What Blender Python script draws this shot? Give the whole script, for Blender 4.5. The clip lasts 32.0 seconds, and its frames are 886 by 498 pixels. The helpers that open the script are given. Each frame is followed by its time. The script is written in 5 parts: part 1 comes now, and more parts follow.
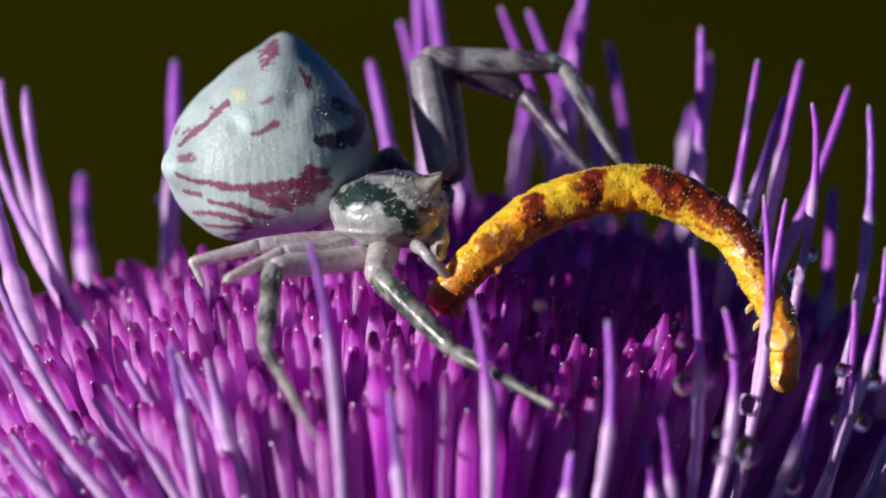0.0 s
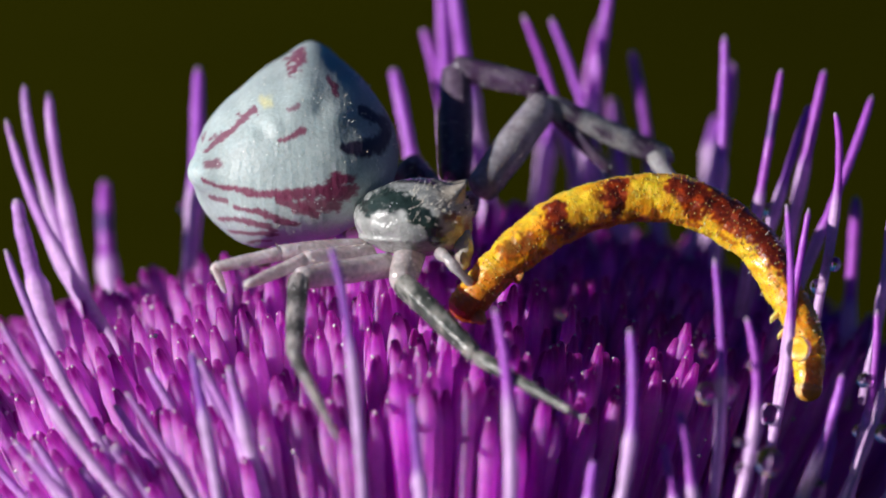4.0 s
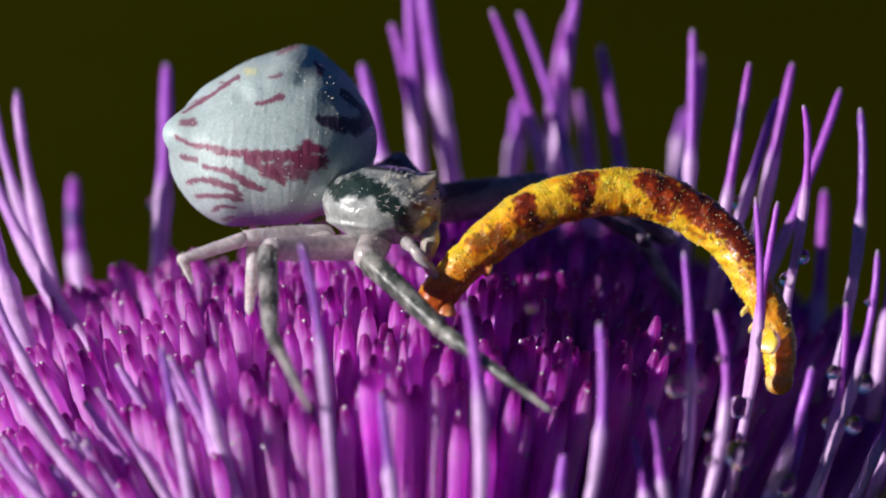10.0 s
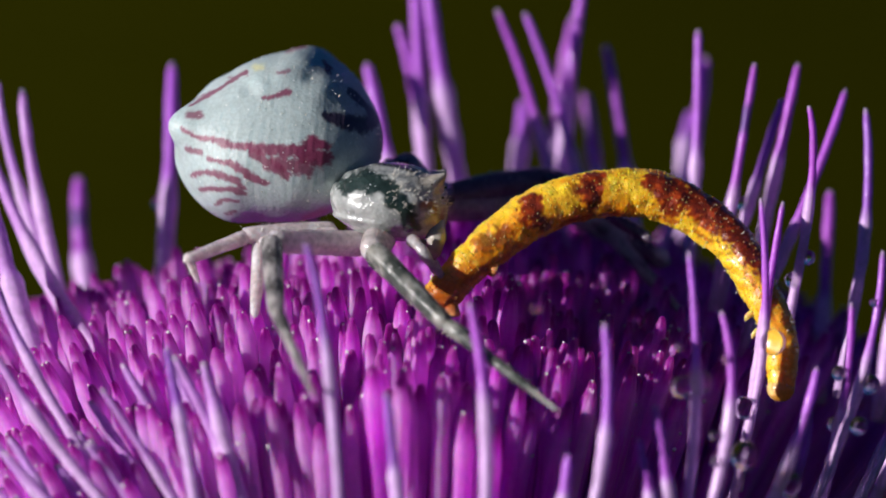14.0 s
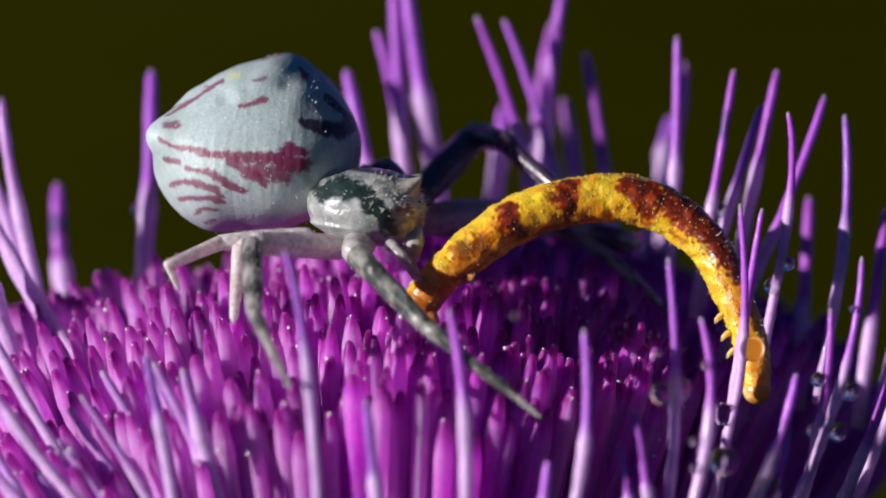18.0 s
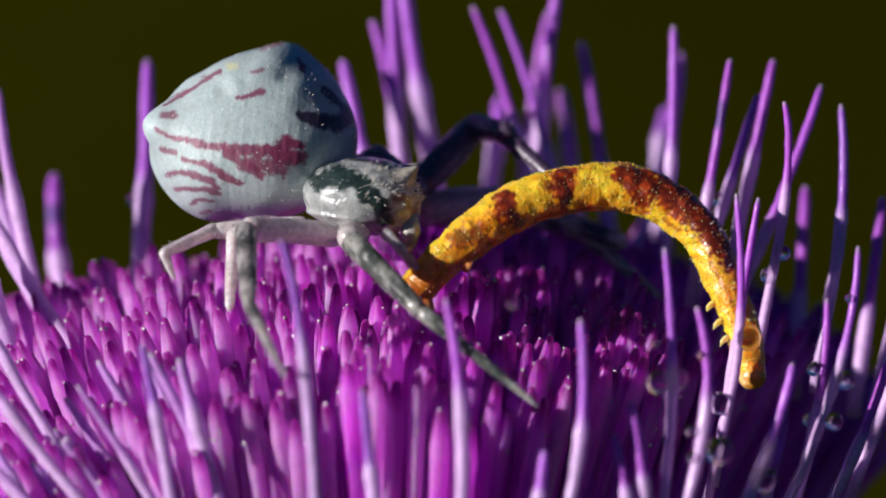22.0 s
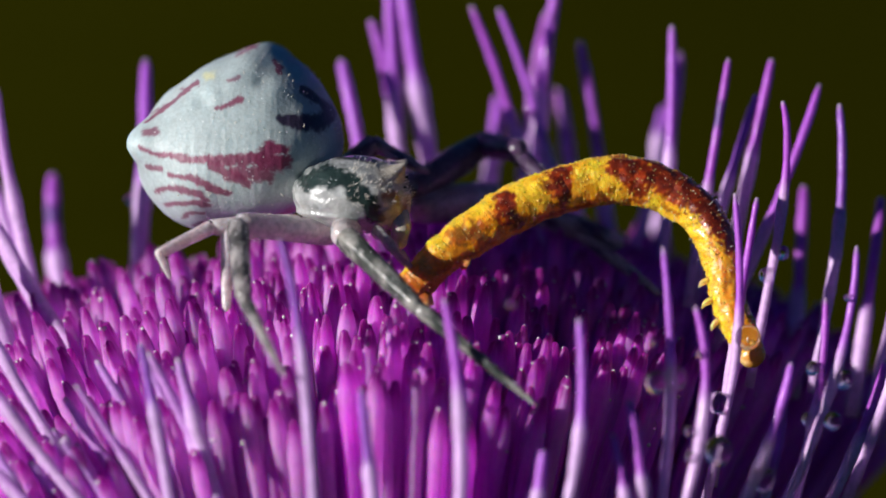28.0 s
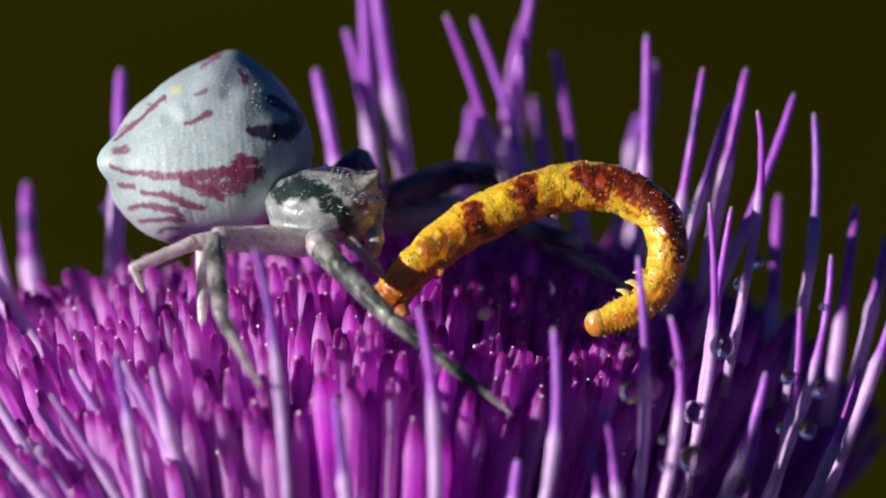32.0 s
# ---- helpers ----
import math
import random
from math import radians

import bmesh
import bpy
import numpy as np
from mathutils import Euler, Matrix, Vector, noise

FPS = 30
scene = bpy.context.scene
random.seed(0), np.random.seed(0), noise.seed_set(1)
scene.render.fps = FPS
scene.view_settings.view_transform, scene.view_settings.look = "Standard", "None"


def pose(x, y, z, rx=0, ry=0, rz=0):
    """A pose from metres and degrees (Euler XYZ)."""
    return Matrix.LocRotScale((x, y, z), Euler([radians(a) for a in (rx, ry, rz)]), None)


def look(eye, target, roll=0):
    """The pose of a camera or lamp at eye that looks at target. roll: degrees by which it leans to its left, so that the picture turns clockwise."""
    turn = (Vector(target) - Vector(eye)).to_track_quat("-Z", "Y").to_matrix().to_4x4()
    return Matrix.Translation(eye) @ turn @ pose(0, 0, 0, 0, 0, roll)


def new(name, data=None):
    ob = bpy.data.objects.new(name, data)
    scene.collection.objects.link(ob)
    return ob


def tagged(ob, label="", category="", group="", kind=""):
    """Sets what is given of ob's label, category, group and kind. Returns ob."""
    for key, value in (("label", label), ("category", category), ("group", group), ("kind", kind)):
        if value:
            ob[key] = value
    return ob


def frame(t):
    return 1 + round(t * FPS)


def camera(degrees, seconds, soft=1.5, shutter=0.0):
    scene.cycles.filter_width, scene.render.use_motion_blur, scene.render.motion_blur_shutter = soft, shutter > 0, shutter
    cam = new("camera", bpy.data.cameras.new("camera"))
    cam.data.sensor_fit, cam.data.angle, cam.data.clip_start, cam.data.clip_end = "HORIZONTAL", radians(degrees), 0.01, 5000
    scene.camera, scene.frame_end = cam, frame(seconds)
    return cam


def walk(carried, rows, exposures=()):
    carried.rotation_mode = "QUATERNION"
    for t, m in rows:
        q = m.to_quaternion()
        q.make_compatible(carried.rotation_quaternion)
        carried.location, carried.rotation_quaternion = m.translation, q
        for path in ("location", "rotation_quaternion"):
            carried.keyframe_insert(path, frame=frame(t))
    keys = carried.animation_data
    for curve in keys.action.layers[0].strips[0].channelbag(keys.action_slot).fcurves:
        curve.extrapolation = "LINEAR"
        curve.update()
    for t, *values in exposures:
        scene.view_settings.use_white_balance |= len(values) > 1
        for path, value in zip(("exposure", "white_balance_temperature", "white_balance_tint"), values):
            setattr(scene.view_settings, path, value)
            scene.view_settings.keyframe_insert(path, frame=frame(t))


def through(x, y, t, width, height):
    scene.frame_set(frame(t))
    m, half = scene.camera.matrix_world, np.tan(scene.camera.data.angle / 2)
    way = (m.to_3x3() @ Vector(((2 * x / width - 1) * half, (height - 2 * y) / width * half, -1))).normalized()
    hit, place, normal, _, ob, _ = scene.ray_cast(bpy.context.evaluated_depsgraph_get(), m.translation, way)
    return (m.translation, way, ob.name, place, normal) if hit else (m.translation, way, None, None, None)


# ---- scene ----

# ---- camera: a macro lens on a stand, turned a little to follow the swaying head ----
EYE = (0.00000, -0.11362, 0.00994)
PAN = [
    (0, 0.000, -5.000, -0.00), (0.5, 0.141, -4.957, -0.04), (1, -0.023, -4.959, 0.07), (1.5, 0.164, -4.980, -0.04),
    (2, 0.028, -4.946, -0.04), (2.5, 0.335, -4.921, -0.14), (3, 0.220, -4.946, -0.04), (3.5, 0.317, -4.898, -0.22),
    (5.5, 0.317, -4.880, -0.14), (6, -0.005, -5.010, 0.03), (6.5, 0.118, -4.888, -0.07), (7, 0.084, -5.015, -0.04),
    (7.5, 0.008, -4.936, -0.03), (8, -0.113, -4.957, -0.04), (8.5, -0.077, -5.005, -0.03), (9, -0.141, -4.928, -0.04),
    (9.5, -0.169, -5.064, 0.07), (10, -0.118, -4.964, 0.03), (10.5, -0.282, -5.048, 0.14), (11, -0.113, -4.961, 0.03),
    (11.5, -0.422, -4.992, 0.11), (12, 0.003, -4.941, -0.11), (12.5, -0.225, -4.995, 0.07), (13, -0.151, -4.928, -0.00),
    (13.5, 0.023, -4.901, -0.11), (14, -0.041, -4.959, -0.03), (14.5, -0.097, -4.875, -0.03), (16.5, -0.174, -4.872, -0.04),
    (17, -0.346, -4.926, -0.00), (17.5, 0.008, -4.965, -0.11), (18, -0.325, -4.869, 0.00), (18.5, -0.090, -4.964, 0.03),
    (19, -0.253, -4.928, -0.00), (19.5, -0.333, -4.977, -0.00), (20, -0.169, -5.002, 0.14), (20.5, -0.420, -4.961, 0.07),
    (21, -0.284, -5.018, 0.07), (21.5, -0.399, -5.015, 0.11), (22, -0.379, -5.010, 0.03), (22.5, -0.269, -5.007, 0.07),
    (23, -0.333, -4.938, 0.07), (23.5, -0.405, -5.028, 0.07), (24, -0.320, -5.007, 0.07), (24.5, -0.563, -4.999, 0.14),
    (25, -0.348, -5.041, 0.07), (25.5, -0.458, -4.987, 0.11), (27.5, -0.394, -4.964, 0.03), (28, -0.399, -5.015, 0.04),
    (28.5, -0.604, -4.961, 0.07), (29, -0.445, -5.084, 0.04), (29.5, -0.691, -5.002, 0.14), (30, -0.809, -4.979, 0.14),
    (30.5, -0.753, -5.038, 0.11), (31, -0.881, -4.905, 0.14), (31.5, -0.497, -5.066, 0.07), (32, -0.740, -4.892, 0.00),
]
cam = camera(12.0, 32.0, soft=1.8)
cam.data.dof.use_dof = True
cam.data.dof.focus_distance = 0.1105
cam.data.dof.aperture_fstop = 46.0
walk(cam, [(t, pose(*EYE, 90 + pitch, roll, yaw)) for t, yaw, pitch, roll in PAN], [(0.0, 0.20), (32.0, 0.20)])

# ---- daylight: low morning sun over the shoulder, clear sky ----
SUN_WAY = Vector((-0.855, -0.46, 0.235)).normalized()
world = bpy.data.worlds.new("sky")
scene.world = world
world.use_nodes = True
sky = world.node_tree.nodes.new("ShaderNodeTexSky")
sky.sky_type = "NISHITA"
sky.sun_disc = False
sky.ozone_density = 10.0
sky.dust_density = 0.0
sky.sun_elevation = math.asin(SUN_WAY.z)
sky.sun_rotation = math.atan2(SUN_WAY.x, SUN_WAY.y)
background = world.node_tree.nodes["Background"]
background.inputs["Strength"].default_value = 0.030
world.node_tree.links.new(sky.outputs["Color"], background.inputs["Color"])
sun = new("sun", bpy.data.lights.new("sun", "SUN"))
sun.data.energy, sun.data.angle, sun.data.color = 5.0, radians(0.53), (1.0, 0.94, 0.93)
sun.matrix_world = look(SUN_WAY, (0, 0, 0))

MM = 0.001  # everything below is drawn in millimetres


# ---- helpers of this scene ----
def part(name, bm, material, parent=None, label="", smooth=True):
    """Links a bmesh drawn in millimetres as one mesh object."""
    bm.transform(Matrix.Scale(MM, 4))
    me = bpy.data.meshes.new(name)
    bm.to_mesh(me)
    bm.free()
    if smooth:
        me.polygons.foreach_set("use_smooth", [True] * len(me.polygons))
    me.materials.append(material)
    ob = new(name, me)
    if parent:
        ob.parent = parent
    if label:
        ob["label"] = label
    return ob


def place(ob, p):
    ob.location = Vector(p) * MM
    return ob


def group_at(name, p):
    return place(new(name), p)


def lathe(bm, line, radii, sides=12, ripple=None, colour=None, layer=None, cap=True):
    """A tube along a line of points, with a radius at each; ripple(i, a) scales it, colour(f, a) tints it."""
    rings = []
    n = len(line)
    side = None
    for i, p in enumerate(line):
        p = Vector(p)
        way = (Vector(line[min(i + 1, n - 1)]) - Vector(line[max(i - 1, 0)])).normalized()
        if side is None:
            side = way.orthogonal().normalized()
        side = (side - way * side.dot(way)).normalized()
        up = way.cross(side)
        ring = []
        for k in range(sides):
            a = 2 * math.pi * k / sides
            r = radii[i] * (ripple(i, a) if ripple else 1)
            v = bm.verts.new(p + (side * math.cos(a) + up * math.sin(a)) * r)
            if layer:
                v[layer] = colour(i / (n - 1), a)
            ring.append(v)
        rings.append(ring)
    for one, two in zip(rings, rings[1:]):
        for k in range(sides):
            bm.faces.new((one[k], one[(k + 1) % sides], two[(k + 1) % sides], two[k]))
    if cap:
        bm.faces.new(rings[0][::-1])
        bm.faces.new(rings[-1])


def bezier(a, m, b, n):
    """n points on a bowed line from a through m to b."""
    a, m, b = Vector(a), Vector(m), Vector(b)
    c = m * 2 - (a + b) / 2
    return [a * (1 - t) ** 2 + c * 2 * t * (1 - t) + b * t * t for t in (i / (n - 1) for i in range(n))]


def catmull(points, n):
    """n points at even steps of length along a smooth line through the points."""
    pts = [Vector(p) for p in points]
    pts = [pts[0] * 2 - pts[1]] + pts + [pts[-1] * 2 - pts[-2]]
    fine = []
    for i in range(1, len(pts) - 2):
        p0, p1, p2, p3 = pts[i - 1:i + 3]
        for k in range(12):
            t = k / 12
            fine.append(0.5 * (p1 * 2 + (p2 - p0) * t + (p0 * 2 - p1 * 5 + p2 * 4 - p3) * t * t + (p1 * 3 - p0 - p2 * 3 + p3) * t ** 3))
    fine.append(pts[-2])
    far = [0.0]
    for p, q in zip(fine, fine[1:]):
        far.append(far[-1] + (q - p).length)
    made = []
    for i in range(n):
        d = far[-1] * i / (n - 1)
        k = max(j for j in range(len(far)) if far[j] <= d + 1e-9)
        k = min(k, len(fine) - 2)
        made.append(fine[k].lerp(fine[k + 1], (d - far[k]) / max(far[k + 1] - far[k], 1e-9)))
    return made


def mix(a, b, f):
    f = min(max(f, 0.0), 1.0)
    return [x + (y - x) * f for x, y in zip(a, b)]


def smooth_step(lo, hi, x):
    t = min(max((x - lo) / (hi - lo), 0.0), 1.0)
    return t * t * (3 - 2 * t)


def near_line(x, z, line, widths):
    """How far inside a brush stroke a place lies: 1 in its middle, 0 at its edge, below that outside."""
    best = -9.0
    for (ax, az), (bx, bz), wa, wb in zip(line, line[1:], widths, widths[1:]):
        dx, dz = bx - ax, bz - az
        t = min(max(((x - ax) * dx + (z - az) * dz) / (dx * dx + dz * dz), 0), 1)
        w = wa + (wb - wa) * t
        best = max(best, 1 - math.hypot(x - ax - dx * t, z - az - dz * t) / w)
    return best


# ---- materials ----
def material(name, rough=0.5, base=(0.5, 0.5, 0.5), pigment=False, grain=(8.0, 0.15), bump=(20.0, 0.2, 0.02), sheen=0.0,
             through=0.0, through_tint=None, specular=0.5, deep=0.0, spots=None, random_tint=0.0, slope=None, streaks=None):
    """A node material at millimetre scale. grain: scale and depth of the colour's mottling; bump: scale, strength, height in mm;
    through: share of light that passes; deep: share of light scattered under the surface; spots: scale, colour, amount;
    slope: metres along x from one tone to the other; streaks: scale, depth and stretch of fine upright lines."""
    m = bpy.data.materials.new(name)
    m.use_nodes = True
    nt = m.node_tree
    add, link = nt.nodes.new, nt.links.new
    bsdf = nt.nodes["Principled BSDF"]
    out = nt.nodes["Material Output"]
    coord = add("ShaderNodeTexCoord")
    scale = add("ShaderNodeVectorMath")
    scale.operation = "SCALE"
    scale.inputs["Scale"].default_value = 1000.0
    link(coord.outputs["Object"], scale.inputs[0])
    if pigment:
        colour = add("ShaderNodeAttribute")
        colour.attribute_name = "pigment"
        tint = colour.outputs["Color"]
    else:
        colour = add("ShaderNodeRGB")
        colour.outputs[0].default_value = (*base, 1)
        tint = colour.outputs[0]
    for size, depth in ((grain[0], grain[1]), (grain[0] * 0.22, grain[1] * 0.8)):
        tex = add("ShaderNodeTexNoise")
        tex.inputs["Scale"].default_value = size
        tex.inputs["Detail"].default_value = 4.0
        link(scale.outputs[0], tex.inputs["Vector"])
        fit = add("ShaderNodeMapRange")
        fit.inputs["From Min"].default_value, fit.inputs["From Max"].default_value = 0.3, 0.7
        fit.inputs["To Min"].default_value, fit.inputs["To Max"].default_value = 1 - depth, 1 + depth
        link(tex.outputs["Fac"], fit.inputs["Value"])
        mul = add("ShaderNodeVectorMath")
        mul.operation = "SCALE"
        link(tint, mul.inputs[0])
        link(fit.outputs["Result"], mul.inputs["Scale"])
        tint = mul.outputs[0]
    if streaks:
        squash = add("ShaderNodeMapping")
        squash.inputs["Scale"].default_value = (1.0, 1.0, streaks[2])
        link(scale.outputs[0], squash.inputs["Vector"])
        tex = add("ShaderNodeTexNoise")
        tex.inputs["Scale"].default_value = streaks[0]
        tex.inputs["Detail"].default_value = 2.0
        link(squash.outputs[0], tex.inputs["Vector"])
        fit = add("ShaderNodeMapRange")
        fit.inputs["From Min"].default_value, fit.inputs["From Max"].default_value = 0.5, 0.72
        fit.inputs["To Max"].default_value = streaks[1]
        link(tex.outputs["Fac"], fit.inputs["Value"])
        blend = add("ShaderNodeMixRGB")
        blend.inputs["Color2"].default_value = (0.97, 0.44, 0.99, 1)
        link(fit.outputs["Result"], blend.inputs["Fac"])
        link(tint, blend.inputs["Color1"])
        tint = blend.outputs["Color"]
    if slope:
        split = add("ShaderNodeSeparateXYZ")
        link(coord.outputs["Object"], split.inputs[0])
        fit = add("ShaderNodeMapRange")
        for key, value in zip(("From Min", "From Max", "To Min", "To Max"), slope):
            fit.inputs[key].default_value = value
        link(split.outputs["X"], fit.inputs["Value"])
        mul = add("ShaderNodeVectorMath")
        mul.operation = "SCALE"
        link(tint, mul.inputs[0])
        link(fit.outputs["Result"], mul.inputs["Scale"])
        tint = mul.outputs[0]
    if random_tint:
        info = add("ShaderNodeObjectInfo")
        hue = add("ShaderNodeHueSaturation")
        fit = add("ShaderNodeMapRange")
        fit.inputs["To Min"].default_value, fit.inputs["To Max"].default_value = 1 - random_tint, 1 + random_tint
        link(info.outputs["Random"], fit.inputs["Value"])
        link(fit.outputs["Result"], hue.inputs["Value"])
        link(tint, hue.inputs["Color"])
        tint = hue.outputs["Color"]
    if spots:
        tex = add("ShaderNodeTexVoronoi")
        tex.inputs["Scale"].default_value = spots[0]
        link(scale.outputs[0], tex.inputs["Vector"])
        fit = add("ShaderNodeMapRange")
        fit.inputs["From Min"].default_value, fit.inputs["From Max"].default_value = spots[2], spots[2] * 0.5
        link(tex.outputs["Distance"], fit.inputs["Value"])
        blend = add("ShaderNodeMixRGB")
        blend.inputs["Color2"].default_value = (*spots[1], 1)
        link(fit.outputs["Result"], blend.inputs["Fac"])
        link(tint, blend.inputs["Color1"])
        tint = blend.outputs["Color"]
    link(tint, bsdf.inputs["Base Color"])
    bsdf.inputs["Roughness"].default_value = rough
    bsdf.inputs["Specular IOR Level"].default_value = specular
    if sheen:
        bsdf.inputs["Coat Weight"].default_value = sheen
        bsdf.inputs["Coat Roughness"].default_value = 0.12
    if deep:
        bsdf.inputs["Subsurface Weight"].default_value = deep
        bsdf.inputs["Subsurface Radius"].default_value = (1.0, 0.8, 0.7)
        bsdf.inputs["Subsurface Scale"].default_value = 0.0004
    if bump:
        tex = add("ShaderNodeTexNoise")
        tex.inputs["Scale"].default_value = bump[0]
        tex.inputs["Detail"].default_value = 3.0
        link(scale.outputs[0], tex.inputs["Vector"])
        node = add("ShaderNodeBump")
        node.inputs["Strength"].default_value = bump[1]
        node.inputs["Distance"].default_value = bump[2] * MM
        link(tex.outputs["Fac"], node.inputs["Height"])
        link(node.outputs["Normal"], bsdf.inputs["Normal"])
    if through:
        leaf = add("ShaderNodeBsdfTranslucent")
        if through_tint:
            blend = add("ShaderNodeMixRGB")
            blend.inputs["Fac"].default_value = 0.3
            blend.inputs["Color2"].default_value = (*through_tint, 1)
            link(tint, blend.inputs["Color1"])
            link(blend.outputs["Color"], leaf.inputs["Color"])
        else:
            link(tint, leaf.inputs["Color"])
        both = add("ShaderNodeMixShader")
        both.inputs["Fac"].default_value = through
        link(bsdf.outputs["BSDF"], both.inputs[1])
        link(leaf.outputs["BSDF"], both.inputs[2])
        link(both.outputs["Shader"], out.inputs["Surface"])
    return m


FLORET = material("floret_tissue", 0.28, pigment=True, grain=(5.0, 0.09), bump=(11.0, 0.5, 0.04), through=0.6, through_tint=(1.0, 0.22, 1.0), sheen=0.05, specular=0.18, deep=0.9, random_tint=0.07, streaks=(11.0, 0.5, 0.10))
STYLE = material("style_tissue", 0.42, pigment=True, grain=(7.0, 0.14), bump=(14.0, 0.4, 0.03), through=0.3, sheen=0.15)
CUTICLE = material("abdomen_cuticle", 0.5, pigment=True, grain=(10.0, 0.09), bump=(11.0, 0.5, 0.035), deep=0.7, spots=(4.5, (0.9, 0.9, 0.86), 0.09))
SHELL = material("head_shell", 0.24, pigment=True, grain=(6.0, 0.18), bump=(10.0, 0.6, 0.05), sheen=0.5, deep=0.15)
LEG_SKIN = material("leg_skin", 0.24, pigment=True, grain=(7.0, 0.22), bump=(9.0, 0.3, 0.05), sheen=0.5, through=0.36, deep=0.6)
CATERPILLAR_SKIN = material("caterpillar_skin", 0.34, pigment=True, grain=(9.0, 0.16), bump=(12.0, 0.5, 0.05), sheen=0.5, deep=0.6)
EYE_BLACK = material("eye_black", 0.1, (0.01, 0.01, 0.012), grain=(5.0, 0.0), bump=None)
HAIR = material("pale_hair", 0.4, (0.80, 0.76, 0.64), grain=(4.0, 0.1), bump=None)
GREEN = material("involucre_green", 0.6, (0.06, 0.10, 0.03), grain=(0.8, 0.3), bump=(3.0, 0.4, 0.1))
MEADOW = material("dark_meadow", 0.95, (0.035, 0.0355, 0.0008), grain=(0.004, 0.25), bump=None, specular=0.0, slope=(-0.8, 0.7, 1.25, 1.0))
WATER = bpy.data.materials.new("water")
WATER.use_nodes = True
node = WATER.node_tree.nodes["Principled BSDF"]
node.inputs["Base Color"].default_value = (1, 1, 1, 1)
node.inputs["Roughness"].default_value = 0.0
node.inputs["IOR"].default_value = 1.33
node.inputs["Transmission Weight"].default_value = 1.0

# dew beads; a mostly opaque white body stands in for their sun glints
DEW = WATER.copy()
DEW.name = "fine_dew"
DEW.node_tree.nodes["Principled BSDF"].inputs["Roughness"].default_value = 0.14
DEW.node_tree.nodes["Principled BSDF"].inputs["Transmission Weight"].default_value = 0.3
CATERPILLAR_SKIN.node_tree.nodes["Principled BSDF"].inputs["Subsurface Radius"].default_value = (1.0, 0.4, 0.08)
CUTICLE.node_tree.nodes["Principled BSDF"].inputs["Subsurface Radius"].default_value = (0.7, 0.9, 1.0)
pleats = CUTICLE.node_tree.nodes.new("ShaderNodeTexWave")
pleats.inputs["Scale"].default_value, pleats.inputs["Distortion"].default_value, pleats.inputs["Detail Scale"].default_value = 1.9, 9.0, 0.35
pleat_bump = CUTICLE.node_tree.nodes.new("ShaderNodeBump")
pleat_bump.inputs["Strength"].default_value, pleat_bump.inputs["Distance"].default_value = 0.10, 0.02 * MM
grain_bump = CUTICLE.node_tree.nodes["Bump"]
CUTICLE.node_tree.links.new(CUTICLE.node_tree.nodes["Vector Math"].outputs[0], pleats.inputs["Vector"])
CUTICLE.node_tree.links.new(pleats.outputs["Fac"], pleat_bump.inputs["Height"])
CUTICLE.node_tree.links.new(grain_bump.outputs["Normal"], pleat_bump.inputs["Normal"])
CUTICLE.node_tree.links.new(pleat_bump.outputs["Normal"], CUTICLE.node_tree.nodes["Principled BSDF"].inputs["Normal"])
CUTICLE.node_tree.nodes["Principled BSDF"].inputs["Subsurface Scale"].default_value = 0.0008
FLORET.node_tree.nodes["Principled BSDF"].inputs["Subsurface Scale"].default_value = 0.0004

# ---- ground ----
bm = bmesh.new()
bmesh.ops.create_grid(bm, x_segments=40, y_segments=40, size=300000)
ground = part("ground", bm, MEADOW)
place(ground, (0, 0, -450))
tagged(ground, "dark olive meadow ground far out of focus", "ground", kind="structure")

# ---- the thistle head ----
DOME_R, DOME_H, DOME_TOP, DOME_X, DOME_Y = 16.5, 7.6, -0.2, -1.0, 5.0


def dome(x, y):
    """Height of the floret tips over a place in the plan."""
    q = min((((x - DOME_X) ** 2 + (y - DOME_Y) ** 2) / DOME_R ** 2) ** 1.15, 0.995)
    return DOME_TOP - DOME_H * (1 - math.sqrt(1 - q))


thistle = group_at("thistle_flower", (0, 0, -450))
tagged(thistle, "magenta thistle flower head with many narrow florets and long styles", "flower")
FOOT = Vector((0, 0, -450))

bm = bmesh.new()
profile = [(0.0, -4.6), (5.0, -5.0), (9.5, -7.0), (11.5, -9.5), (12.2, -13.0), (11.5, -18.0), (8.5, -23.0), (3.0, -26.0), (1.9, -30.0)]
lathe(bm, [(DOME_X, DOME_Y, z) for _, z in profile], [max(r, 0.05) for r, _ in profile], 40)
part("receptacle", bm, GREEN, thistle).location = -FOOT * MM
bm = bmesh.new()
lathe(bm, [(0, 0, -450), (1.5, 2, -300), (0.5, 4, -150), (DOME_X, DOME_Y, -28)], [2.6, 2.2, 2.0, 1.9], 16)
part("stem", bm, GREEN, thistle, "green upright stem").location = -FOOT * MM


